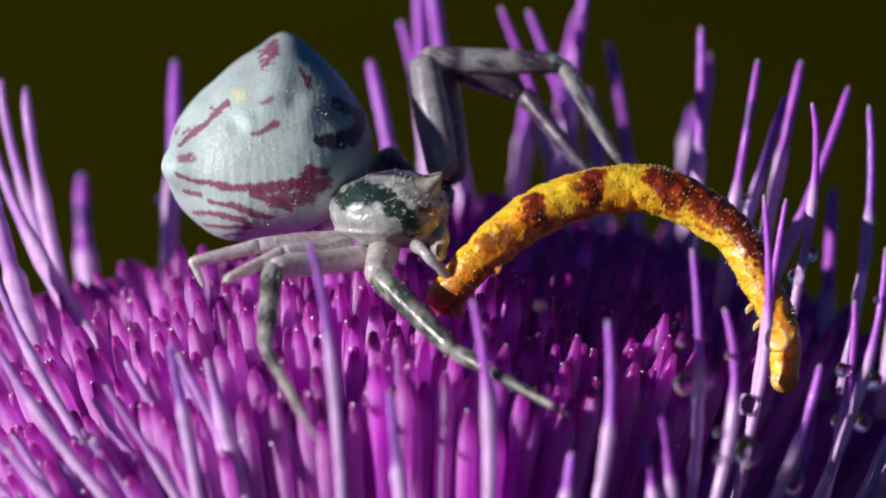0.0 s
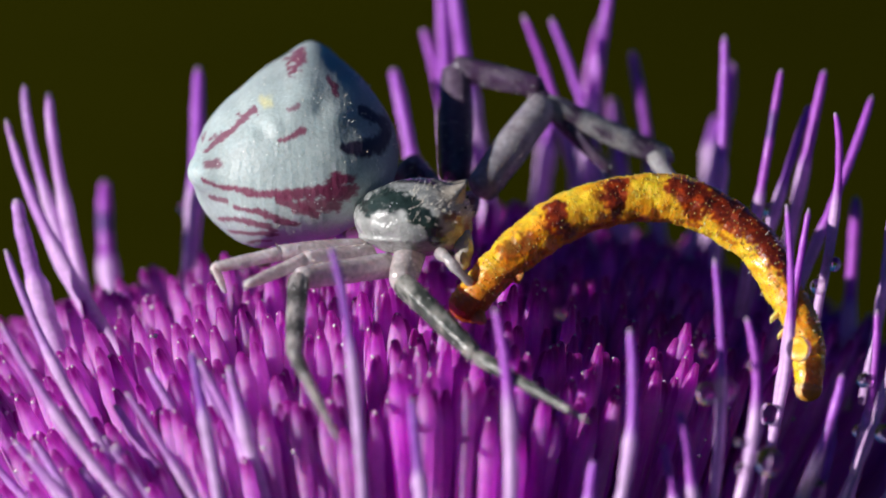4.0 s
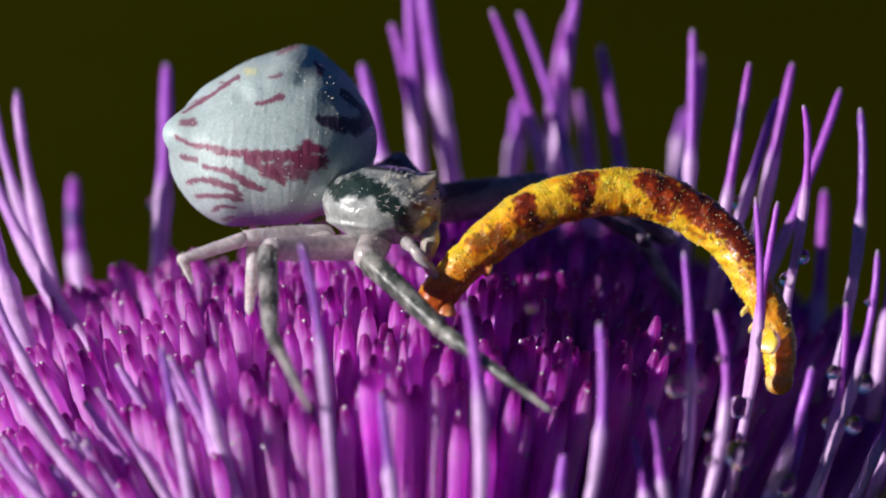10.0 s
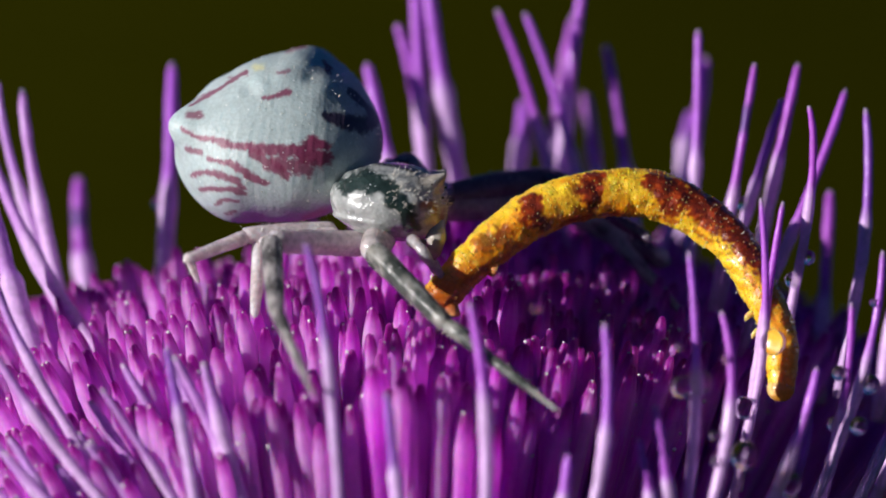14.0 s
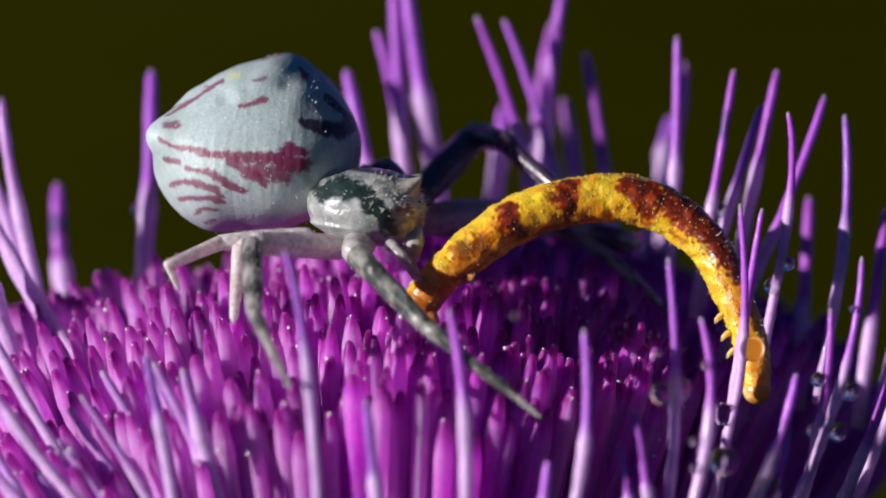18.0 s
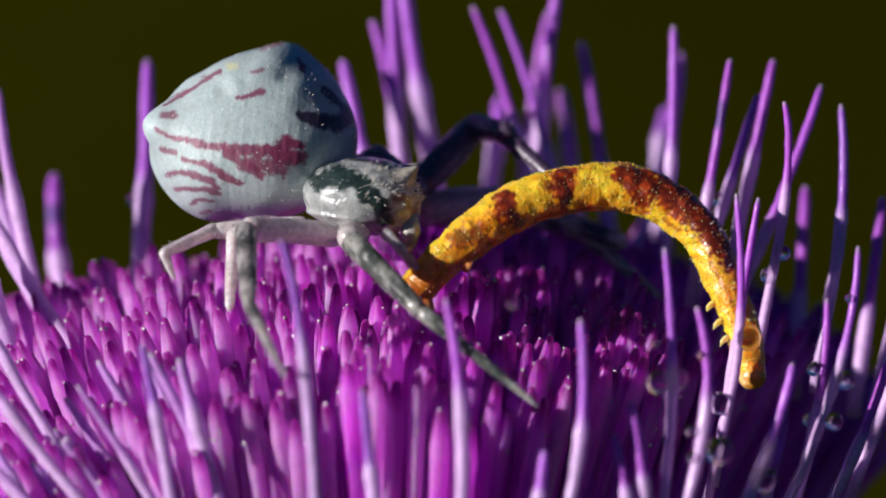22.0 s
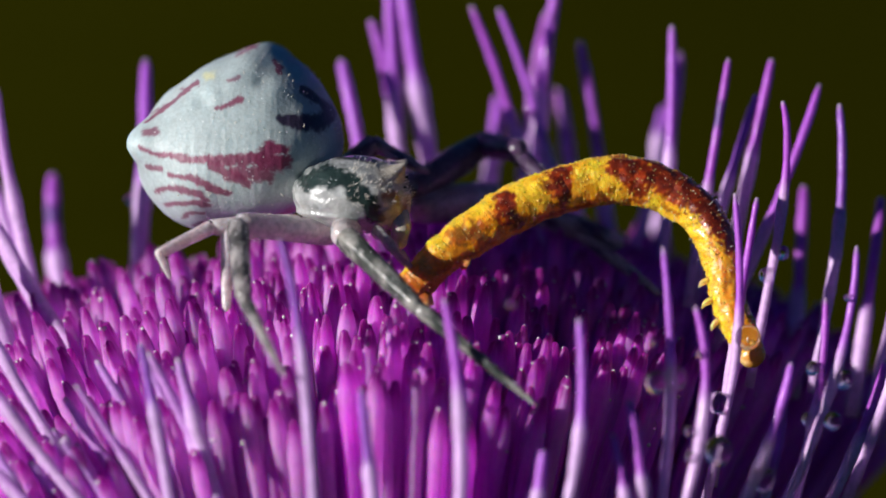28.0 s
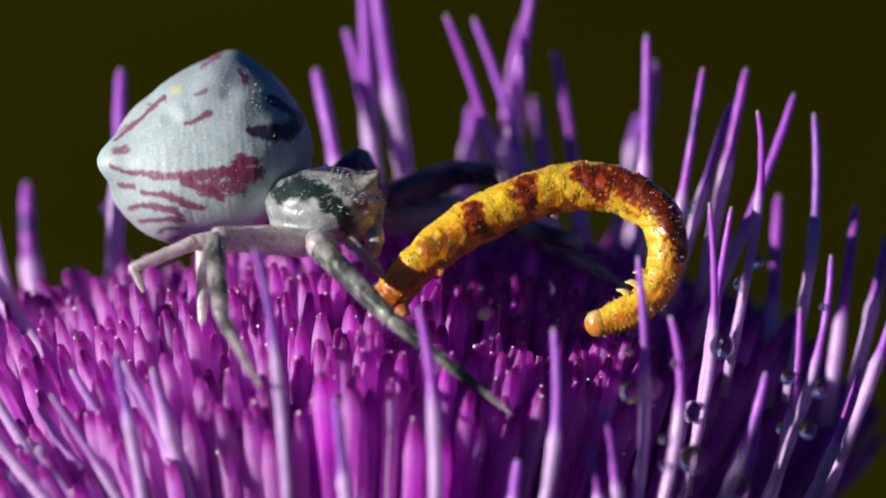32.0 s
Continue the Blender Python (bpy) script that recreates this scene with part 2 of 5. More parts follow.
def style(tip, middle, foot, thick, widen, look_of):
    """One long style: a thin violet shaft that comes out of a thicker pale sheath."""
    bm = bmesh.new()
    layer = bm.verts.layers.float_color.new("pigment")
    tip, foot = Vector(tip), Vector(foot)
    line = bezier(tip, middle, foot, 22)
    line += [foot + (foot - line[-3]).normalized() * d for d in (1.0, 2.6)]
    n = len(line)
    rng = random.Random(int(abs(tip.x) * 100 + abs(tip.z) * 7))
    phase = rng.random() * 6
    radii = []
    for i in range(n):
        f = i / (n - 1) * 1.14
        r = thick * (0.70 + 0.26 * smooth_step(0.0, 0.3, f))
        r *= 1 + 0.5 * smooth_step(widen - 0.10, widen + 0.06, f) - 0.2 * smooth_step(widen + 0.08, widen + 0.3, f)
        r *= 1 + 0.05 * math.sin(i * 1.7 + phase)
        if i == 0:
            r *= 0.55
        radii.append(r)
    pale, violet, deep = (0.84, 0.58, 0.92), (0.56, 0.15, 0.80), (0.16, 0.04, 0.33)

    def colour(f, a):
        f *= 1.14
        c = mix(violet, (0.54, 0.10, 0.70), 0.5 + 0.5 * math.sin(phase))
        if look_of == "v":
            c = mix(c, (0.28, 0.10, 0.55), 0.6)
        if look_of == "d":
            c = mix(c, deep, smooth_step(0.30, 0.36, f) * (1 - smooth_step(0.50, 0.56, f)))
        if look_of == "w":
            c = mix(c, pale, 0.5)
        c = mix(c, pale, 0.85 * smooth_step(widen - 0.08, widen + 0.05, f))
        c = mix(c, (0.55, 0.45, 0.55), 1 - smooth_step(0.0, 0.03, f))
        return (*c, 1)

    lathe(bm, line, radii, 12, lambda i, a: 1 + 0.05 * math.cos(5 * a + i), colour, layer)
    ob = part("style", bm, STYLE, thistle, "long thin violet style")
    ob.location = -FOOT * MM


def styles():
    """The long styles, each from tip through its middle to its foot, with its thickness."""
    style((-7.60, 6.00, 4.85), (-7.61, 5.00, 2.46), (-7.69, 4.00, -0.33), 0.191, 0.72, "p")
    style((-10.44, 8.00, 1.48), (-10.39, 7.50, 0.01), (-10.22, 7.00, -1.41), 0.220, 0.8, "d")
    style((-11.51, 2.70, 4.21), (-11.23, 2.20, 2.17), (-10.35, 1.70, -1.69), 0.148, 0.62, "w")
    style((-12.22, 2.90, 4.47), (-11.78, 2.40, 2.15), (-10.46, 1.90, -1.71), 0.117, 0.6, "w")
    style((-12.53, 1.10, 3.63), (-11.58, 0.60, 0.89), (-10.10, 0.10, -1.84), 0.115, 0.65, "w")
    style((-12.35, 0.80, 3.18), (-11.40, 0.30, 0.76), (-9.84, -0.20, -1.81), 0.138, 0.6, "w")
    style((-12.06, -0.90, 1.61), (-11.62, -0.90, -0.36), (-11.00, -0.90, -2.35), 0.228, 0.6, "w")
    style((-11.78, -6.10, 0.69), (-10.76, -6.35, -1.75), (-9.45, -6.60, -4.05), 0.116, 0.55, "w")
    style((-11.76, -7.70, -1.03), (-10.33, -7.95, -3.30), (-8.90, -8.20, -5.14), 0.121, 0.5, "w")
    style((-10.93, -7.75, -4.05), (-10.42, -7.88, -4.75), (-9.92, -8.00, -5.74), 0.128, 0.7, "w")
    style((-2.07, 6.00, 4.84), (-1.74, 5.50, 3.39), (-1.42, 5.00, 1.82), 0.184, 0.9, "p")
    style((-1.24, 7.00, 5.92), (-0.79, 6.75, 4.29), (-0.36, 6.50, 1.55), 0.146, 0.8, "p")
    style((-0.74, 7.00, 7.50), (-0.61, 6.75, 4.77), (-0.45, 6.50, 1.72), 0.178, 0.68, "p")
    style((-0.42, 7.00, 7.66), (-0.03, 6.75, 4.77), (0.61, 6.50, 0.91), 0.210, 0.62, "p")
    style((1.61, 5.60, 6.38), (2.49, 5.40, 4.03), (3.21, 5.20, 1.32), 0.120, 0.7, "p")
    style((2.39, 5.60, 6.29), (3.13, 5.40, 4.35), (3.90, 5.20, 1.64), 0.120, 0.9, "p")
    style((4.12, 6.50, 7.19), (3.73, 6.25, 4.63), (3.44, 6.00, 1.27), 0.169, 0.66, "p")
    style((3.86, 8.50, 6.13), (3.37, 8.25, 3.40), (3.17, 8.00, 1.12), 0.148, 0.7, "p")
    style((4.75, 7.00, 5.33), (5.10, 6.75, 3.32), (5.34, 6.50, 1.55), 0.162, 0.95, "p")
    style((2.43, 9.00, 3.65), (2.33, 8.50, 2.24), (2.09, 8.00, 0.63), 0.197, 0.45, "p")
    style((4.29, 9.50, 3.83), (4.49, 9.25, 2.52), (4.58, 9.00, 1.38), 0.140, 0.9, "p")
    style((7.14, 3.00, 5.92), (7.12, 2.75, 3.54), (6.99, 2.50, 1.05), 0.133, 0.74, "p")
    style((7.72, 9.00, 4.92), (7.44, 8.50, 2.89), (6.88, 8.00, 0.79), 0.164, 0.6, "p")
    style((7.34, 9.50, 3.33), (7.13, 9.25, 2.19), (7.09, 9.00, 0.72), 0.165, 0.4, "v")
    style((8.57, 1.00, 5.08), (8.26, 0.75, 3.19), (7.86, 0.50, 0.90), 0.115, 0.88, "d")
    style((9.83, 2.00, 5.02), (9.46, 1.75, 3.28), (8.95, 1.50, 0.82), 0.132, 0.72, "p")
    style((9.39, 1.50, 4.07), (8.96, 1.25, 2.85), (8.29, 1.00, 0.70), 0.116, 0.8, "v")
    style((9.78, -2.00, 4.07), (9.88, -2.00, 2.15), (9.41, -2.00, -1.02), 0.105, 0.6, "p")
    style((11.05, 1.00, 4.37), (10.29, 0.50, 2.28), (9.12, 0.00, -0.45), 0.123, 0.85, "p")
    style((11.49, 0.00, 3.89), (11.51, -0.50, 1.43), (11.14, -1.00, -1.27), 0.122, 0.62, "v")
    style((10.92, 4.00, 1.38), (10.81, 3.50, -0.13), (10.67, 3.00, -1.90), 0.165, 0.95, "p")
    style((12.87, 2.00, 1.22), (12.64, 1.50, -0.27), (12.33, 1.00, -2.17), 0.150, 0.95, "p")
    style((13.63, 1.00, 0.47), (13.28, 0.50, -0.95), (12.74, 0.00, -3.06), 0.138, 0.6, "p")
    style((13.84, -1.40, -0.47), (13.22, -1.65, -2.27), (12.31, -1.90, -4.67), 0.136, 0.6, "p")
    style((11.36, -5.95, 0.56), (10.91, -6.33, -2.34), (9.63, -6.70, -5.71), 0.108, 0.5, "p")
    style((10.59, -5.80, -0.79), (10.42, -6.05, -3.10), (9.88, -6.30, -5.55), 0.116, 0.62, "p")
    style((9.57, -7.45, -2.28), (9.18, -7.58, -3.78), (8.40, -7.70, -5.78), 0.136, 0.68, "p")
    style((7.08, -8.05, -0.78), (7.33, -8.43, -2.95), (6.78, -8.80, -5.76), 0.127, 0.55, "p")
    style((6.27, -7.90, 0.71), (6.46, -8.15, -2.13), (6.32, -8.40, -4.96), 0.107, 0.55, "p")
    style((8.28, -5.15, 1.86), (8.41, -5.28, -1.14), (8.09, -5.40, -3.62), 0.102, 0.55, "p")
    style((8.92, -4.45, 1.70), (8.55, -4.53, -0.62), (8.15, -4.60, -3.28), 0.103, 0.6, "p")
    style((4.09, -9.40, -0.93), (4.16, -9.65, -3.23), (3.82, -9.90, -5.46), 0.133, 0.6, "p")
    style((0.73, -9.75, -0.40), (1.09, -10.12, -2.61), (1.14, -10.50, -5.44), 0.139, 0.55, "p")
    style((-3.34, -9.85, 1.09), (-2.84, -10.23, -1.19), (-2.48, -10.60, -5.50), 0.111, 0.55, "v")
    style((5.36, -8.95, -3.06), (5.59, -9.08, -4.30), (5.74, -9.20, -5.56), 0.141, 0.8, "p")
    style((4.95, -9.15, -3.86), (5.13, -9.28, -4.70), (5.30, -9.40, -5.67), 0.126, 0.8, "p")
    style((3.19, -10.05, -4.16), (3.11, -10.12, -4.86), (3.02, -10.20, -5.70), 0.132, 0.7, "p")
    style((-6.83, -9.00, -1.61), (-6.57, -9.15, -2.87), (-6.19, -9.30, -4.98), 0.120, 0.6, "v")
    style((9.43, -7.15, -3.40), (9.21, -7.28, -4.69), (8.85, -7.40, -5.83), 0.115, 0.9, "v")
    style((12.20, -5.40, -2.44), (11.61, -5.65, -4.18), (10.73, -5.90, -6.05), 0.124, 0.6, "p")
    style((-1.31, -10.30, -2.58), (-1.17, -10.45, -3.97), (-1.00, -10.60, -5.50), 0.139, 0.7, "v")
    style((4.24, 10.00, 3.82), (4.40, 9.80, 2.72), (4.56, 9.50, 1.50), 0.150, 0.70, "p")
    rng = random.Random(21)
    for _ in range(24):
        x, y = rng.uniform(-12.8, -5.0), rng.uniform(-8.6, -5.0)
        lean = 0.30 + 0.55 * smooth_step(-5.0, -12.0, x) + rng.uniform(-0.08, 0.08)
        z, n = -5.2 + 2.4 * smooth_step(-12.5, -6.0, x) + rng.uniform(-1.2, 1.2), rng.uniform(2.6, 3.8)
        bow = rng.uniform(-0.12, 0.12)
        style((x, y, z), (x + lean * n * 0.5 + bow, y + 0.1, z - n * 0.5), (x + lean * n, y + 0.2, z - n), rng.uniform(0.10, 0.17), rng.uniform(0.35, 0.8), "w")


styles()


# ---- florets: packed upright tubes that end in closed buds with dark points ----
KINDS = 24


def floret_rings(kind):
    """Heights below the tip, widths and tints of one floret."""
    rng = random.Random(kind)
    w = 0.215 + 0.065 * rng.random()
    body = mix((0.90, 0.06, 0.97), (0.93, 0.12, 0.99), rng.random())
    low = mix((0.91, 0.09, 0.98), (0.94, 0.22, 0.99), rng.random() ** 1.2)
    # three tint sets, deep to pale, spread from the shaded to the sunlit side
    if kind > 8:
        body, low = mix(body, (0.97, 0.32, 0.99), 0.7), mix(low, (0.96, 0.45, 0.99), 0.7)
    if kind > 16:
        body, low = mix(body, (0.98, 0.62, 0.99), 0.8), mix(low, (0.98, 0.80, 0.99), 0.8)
    dark = (0.34, 0.008, 0.30)
    rim = mix(body, (0.98, 0.56, 1.0), 0.55)
    tip = 0.80 + 0.45 * rng.random()
    rows = [(0.0, 0.15 * w, dark), (0.05, 0.34 * w, dark), (0.22 * tip, 0.52 * w, dark), (0.46 * tip, 0.70 * w, mix(dark, body, 0.55)),
            (0.80 * tip, 0.88 * w, mix(body, rim, 0.8)), (1.15 * tip, 1.02 * w, rim), (1.45 * tip, 0.93 * w, mix(rim, body, 0.4)), (2.3, 0.90 * w, body), (4.2, 0.78 * w, mix(body, low, 0.7)), (9.5, 0.64 * w, low)]
    return rows, rng.random() * 6


def floret_shape(kind, sides=10):
    """Points, faces and tints of one floret, its tip at the origin."""
    rows, phase = floret_rings(kind)
    bow = 0.10 * math.sin(phase * 3)
    points, faces, tints = [], [], []
    for j, (down, r, c) in enumerate(rows):
        for k in range(sides):
            a = 2 * math.pi * k / sides + phase
            rr = r * (1 + (0.13 if 0 < j < 6 else 0.12) * (-1) ** k)
            z = -down + (0.10 if j == 6 and k % 2 == 0 else 0.0)
            points.append((math.cos(a) * rr + bow * (down / 4) ** 2, math.sin(a) * rr, z))
            tints.append((*mix(c, (0.97, 0.42, 0.99) if k % 2 == 0 else (0.74, 0.02, 0.80), 0.2 if j > 1 else 0.0), 1))
    for j in range(len(rows) - 1):
        for k in range(sides):
            n = (k + 1) % sides
            faces.append((j * sides + k, (j + 1) * sides + k, (j + 1) * sides + n, j * sides + n))
    faces.append(tuple(range(sides)))
    return points, faces, tints


def sheet(name, points, faces, mat, tints=None):
    """A smooth mesh from points in millimetres."""
    me = bpy.data.meshes.new(name)
    me.from_pydata([(x * MM, y * MM, z * MM) for x, y, z in points], [], faces)
    if tints:
        me.attributes.new("pigment", "FLOAT_COLOR", "POINT").data.foreach_set("color", np.array(tints, dtype=np.float32).ravel())
    me.polygons.foreach_set("use_smooth", [True] * len(me.polygons))
    me.materials.append(mat)
    me.update()
    return me


def floret_sites():
    """Poses of all florets, in a sunflower spiral over the dome; neighbours stand in uneven bunches."""
    rng = random.Random(5)
    made = []
    count = 2250
    for i in range(count):
        r = 16.2 * math.sqrt((i + 0.5) / count)
        a = i * 2.399963 + rng.uniform(-0.1, 0.1)
        x, y = r * math.cos(a) + rng.uniform(-0.22, 0.22) + DOME_X, r * math.sin(a) + rng.uniform(-0.22, 0.22) + DOME_Y
        lump = noise.noise(Vector((x * 0.55, y * 0.55, 3.0)))
        bunch = noise.noise(Vector((x * 1.3, y * 1.3, 7.0)))
        calm = 1 - 0.35 * smooth_step(0.5, 5.0, x)
        z = dome(x, y) + calm * (0.6 * lump + 0.75 * bunch + rng.uniform(-0.6, 0.5)) - 0.6 * smooth_step(0.5, 5.0, x) * smooth_step(1.0, -2.0, y)
        z += 0.5 * smooth_step(1.0, 3.5, x) * smooth_step(9.0, 6.5, x) * smooth_step(-1.0, 2.5, y)
        z += 0.8 * smooth_step(-1.2, 0.4, x) * smooth_step(3.0, 1.6, x) * smooth_step(0.0, 2.5, y) - 1.0 * smooth_step(2.0, 9.0, y) * smooth_step(-2.5, -8.0, x)
        if y < -8.6 + 0.7 * bunch + 0.06 * max(x + 2, 0) ** 2:
            continue
        steep = (r / DOME_R) ** 1.6
        way = Vector((math.tan(radians(44) * steep * math.cos(a) + rng.uniform(-0.04, 0.04)), math.tan(radians(20) * steep * math.sin(a) + rng.uniform(-0.04, 0.04)), 1.0))
        turn = way.to_track_quat("Z", "Y").to_matrix().to_4x4() @ Matrix.Rotation(rng.uniform(0, 6), 4, "Z")
        # left outer tubes are pale; deep kinds rightward put the dome's shade into colour
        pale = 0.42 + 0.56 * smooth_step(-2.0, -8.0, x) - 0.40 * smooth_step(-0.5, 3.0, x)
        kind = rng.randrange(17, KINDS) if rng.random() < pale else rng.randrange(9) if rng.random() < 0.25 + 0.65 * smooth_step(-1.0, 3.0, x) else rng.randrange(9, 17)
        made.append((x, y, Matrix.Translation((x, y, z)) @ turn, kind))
    return made


# ---- caterpillar ----
CATERPILLAR = [
    (0, [(0.01, -4.30, -0.94), (0.86, -4.20, 0.03), (1.83, -3.90, 0.86), (2.95, -3.60, 1.49), (4.20, -3.30, 1.83), (5.50, -3.20, 1.84), (6.69, -3.30, 1.37), (7.69, -3.60, 0.60), (8.28, -4.00, -0.51), (8.81, -4.30, -1.66), (8.91, -4.60, -2.86)]),
    (9, [(-0.00, -4.30, -0.88), (0.84, -4.20, 0.10), (1.81, -3.90, 0.92), (2.93, -3.60, 1.54), (4.20, -3.30, 1.83), (5.49, -3.20, 1.81), (6.69, -3.30, 1.34), (7.70, -3.60, 0.57), (8.36, -4.00, -0.50), (8.91, -4.30, -1.63), (9.00, -4.60, -2.82)]),
    (13, [(-0.02, -4.30, -0.85), (0.85, -4.20, 0.11), (1.85, -3.90, 0.93), (2.98, -3.60, 1.55), (4.25, -3.30, 1.83), (5.56, -3.20, 1.79), (6.75, -3.30, 1.28), (7.73, -3.60, 0.46), (8.36, -4.00, -0.64), (8.88, -4.30, -1.80), (8.94, -4.60, -3.02)]),
    (19, [(-0.05, -4.30, -0.88), (0.78, -4.20, 0.10), (1.78, -3.90, 0.88), (2.90, -3.60, 1.50), (4.14, -3.30, 1.82), (5.43, -3.20, 1.87), (6.63, -3.30, 1.45), (7.57, -3.60, 0.61), (8.10, -4.00, -0.52), (8.55, -4.30, -1.69), (8.78, -4.60, -2.87)]),
    (23, [(-0.06, -4.30, -0.75), (0.82, -4.20, 0.16), (1.82, -3.90, 0.93), (2.93, -3.60, 1.54), (4.16, -3.30, 1.85), (5.44, -3.20, 1.89), (6.62, -3.30, 1.45), (7.53, -3.60, 0.61), (8.03, -4.00, -0.52), (8.50, -4.30, -1.67), (8.77, -4.60, -2.80)]),
    (28, [(-0.04, -4.30, -0.67), (0.81, -4.20, 0.22), (1.83, -3.90, 0.91), (2.93, -3.60, 1.49), (4.11, -3.30, 1.88), (5.35, -3.20, 2.07), (6.56, -3.30, 1.81), (7.54, -3.60, 1.11), (8.02, -4.00, 0.03), (8.23, -4.30, -1.16), (8.75, -4.60, -2.25)]),
    (28.6, [(-0.04, -4.30, -0.76), (0.66, -4.20, 0.15), (1.59, -3.90, 0.83), (2.59, -3.60, 1.40), (3.69, -3.30, 1.80), (4.84, -3.10, 1.99), (5.98, -3.20, 1.84), (6.97, -3.50, 1.27), (7.53, -3.80, 0.34), (7.60, -4.10, -0.80), (7.77, -4.30, -1.92)]),
    (29.5, [(-0.02, -4.30, -0.79), (0.71, -4.20, 0.12), (1.63, -3.90, 0.82), (2.66, -3.60, 1.37), (3.75, -3.30, 1.81), (4.92, -3.10, 2.00), (6.08, -3.20, 1.92), (7.07, -3.50, 1.33), (7.59, -3.80, 0.34), (7.48, -4.10, -0.80), (6.98, -4.30, -1.82)]),
    (30, [(-0.04, -4.30, -0.75), (0.71, -4.20, 0.18), (1.64, -3.90, 0.89), (2.71, -3.60, 1.44), (3.82, -3.30, 1.87), (5.02, -3.10, 2.07), (6.19, -3.20, 1.90), (7.16, -3.50, 1.25), (7.53, -3.80, 0.17), (7.30, -4.10, -0.98), (6.44, -4.30, -1.66)]),
    (30.5, [(-0.04, -4.30, -0.71), (0.74, -4.20, 0.20), (1.70, -3.90, 0.91), (2.77, -3.60, 1.47), (3.91, -3.30, 1.88), (5.12, -3.10, 2.08), (6.30, -3.20, 1.86), (7.27, -3.50, 1.20), (7.53, -3.80, 0.07), (7.17, -4.10, -1.05), (6.19, -4.30, -1.64)]),
    (31, [(0.01, -4.30, -0.75), (0.75, -4.20, 0.17), (1.66, -3.90, 0.89), (2.71, -3.60, 1.44), (3.83, -3.30, 1.86), (5.01, -3.10, 2.05), (6.17, -3.20, 1.90), (7.14, -3.50, 1.26), (7.40, -3.80, 0.15), (6.99, -4.10, -0.92), (5.99, -4.30, -1.50)]),
    (32, [(-0.00, -4.30, -0.73), (0.77, -4.20, 0.17), (1.68, -3.90, 0.91), (2.73, -3.60, 1.47), (3.84, -3.30, 1.92), (5.02, -3.10, 2.13), (6.19, -3.20, 1.97), (7.12, -3.50, 1.29), (7.26, -3.80, 0.16), (6.66, -4.10, -0.84), (5.60, -4.30, -1.35)]),
]
SEGMENTS = 26
SEG_LEN = 0.52
BODY_R = [(0.0, 0.45), (0.05, 0.48), (0.12, 0.52), (0.2, 0.60), (0.3, 0.625), (0.55, 0.63), (0.64, 0.59), (0.72, 0.54), (0.8, 0.48), (0.93, 0.44), (1.0, 0.34)]


def caterpillar_width(s):
    """Radius of the body in millimetres along its length, from the held rear to the free head."""
    for (a, ra), (b, rb) in zip(BODY_R, BODY_R[1:]):
        if s <= b:
            return ra + (rb - ra) * smooth_step(a, b, s)
    return BODY_R[-1][1]


# brush strokes on each flank: place along the body and angle from the back, with half widths in millimetres
BLOTCHES = (
    ([(0.268, 0.85), (0.256, 1.45), (0.268, 2.15)], [0.34, 0.36, 0.24], 1.0),
    ([(0.388, 0.75), (0.378, 1.35), (0.371, 1.90)], [0.38, 0.37, 0.22], 1.0),
    ([(0.362, 1.20), (0.375, 1.20)], [0.28, 0.34], 0.8),
    ([(0.505, 0.85), (0.530, 1.20), (0.545, 1.85)], [0.40, 0.45, 0.28], 1.0),
    ([(0.500, 0.75), (0.576, 0.90), (0.642, 0.95), (0.700, 1.00), (0.760, 0.90)], [0.26, 0.52, 0.60, 0.58, 0.42], 1.0),
    ([(0.150, 1.05), (0.178, 1.50)], [0.34, 0.34], 0.8),
)
SEAMS = (
    ([(0.07, 2.05), (0.13, 2.35), (0.20, 2.45)], [0.14, 0.17, 0.13], 0.6),
    ([(0.30, 2.55), (0.36, 2.60), (0.44, 2.50)], [0.12, 0.16, 0.12], 0.8),
    ([(0.54, 2.50), (0.57, 2.45)], [0.10, 0.09], 0.8),
    ([(0.62, 2.30), (0.66, 2.30)], [0.09, 0.08], 0.7),
    ([(0.72, 1.75), (0.80, 1.70), (0.86, 1.6)], [0.05, 0.08, 0.06], 0.6),
)


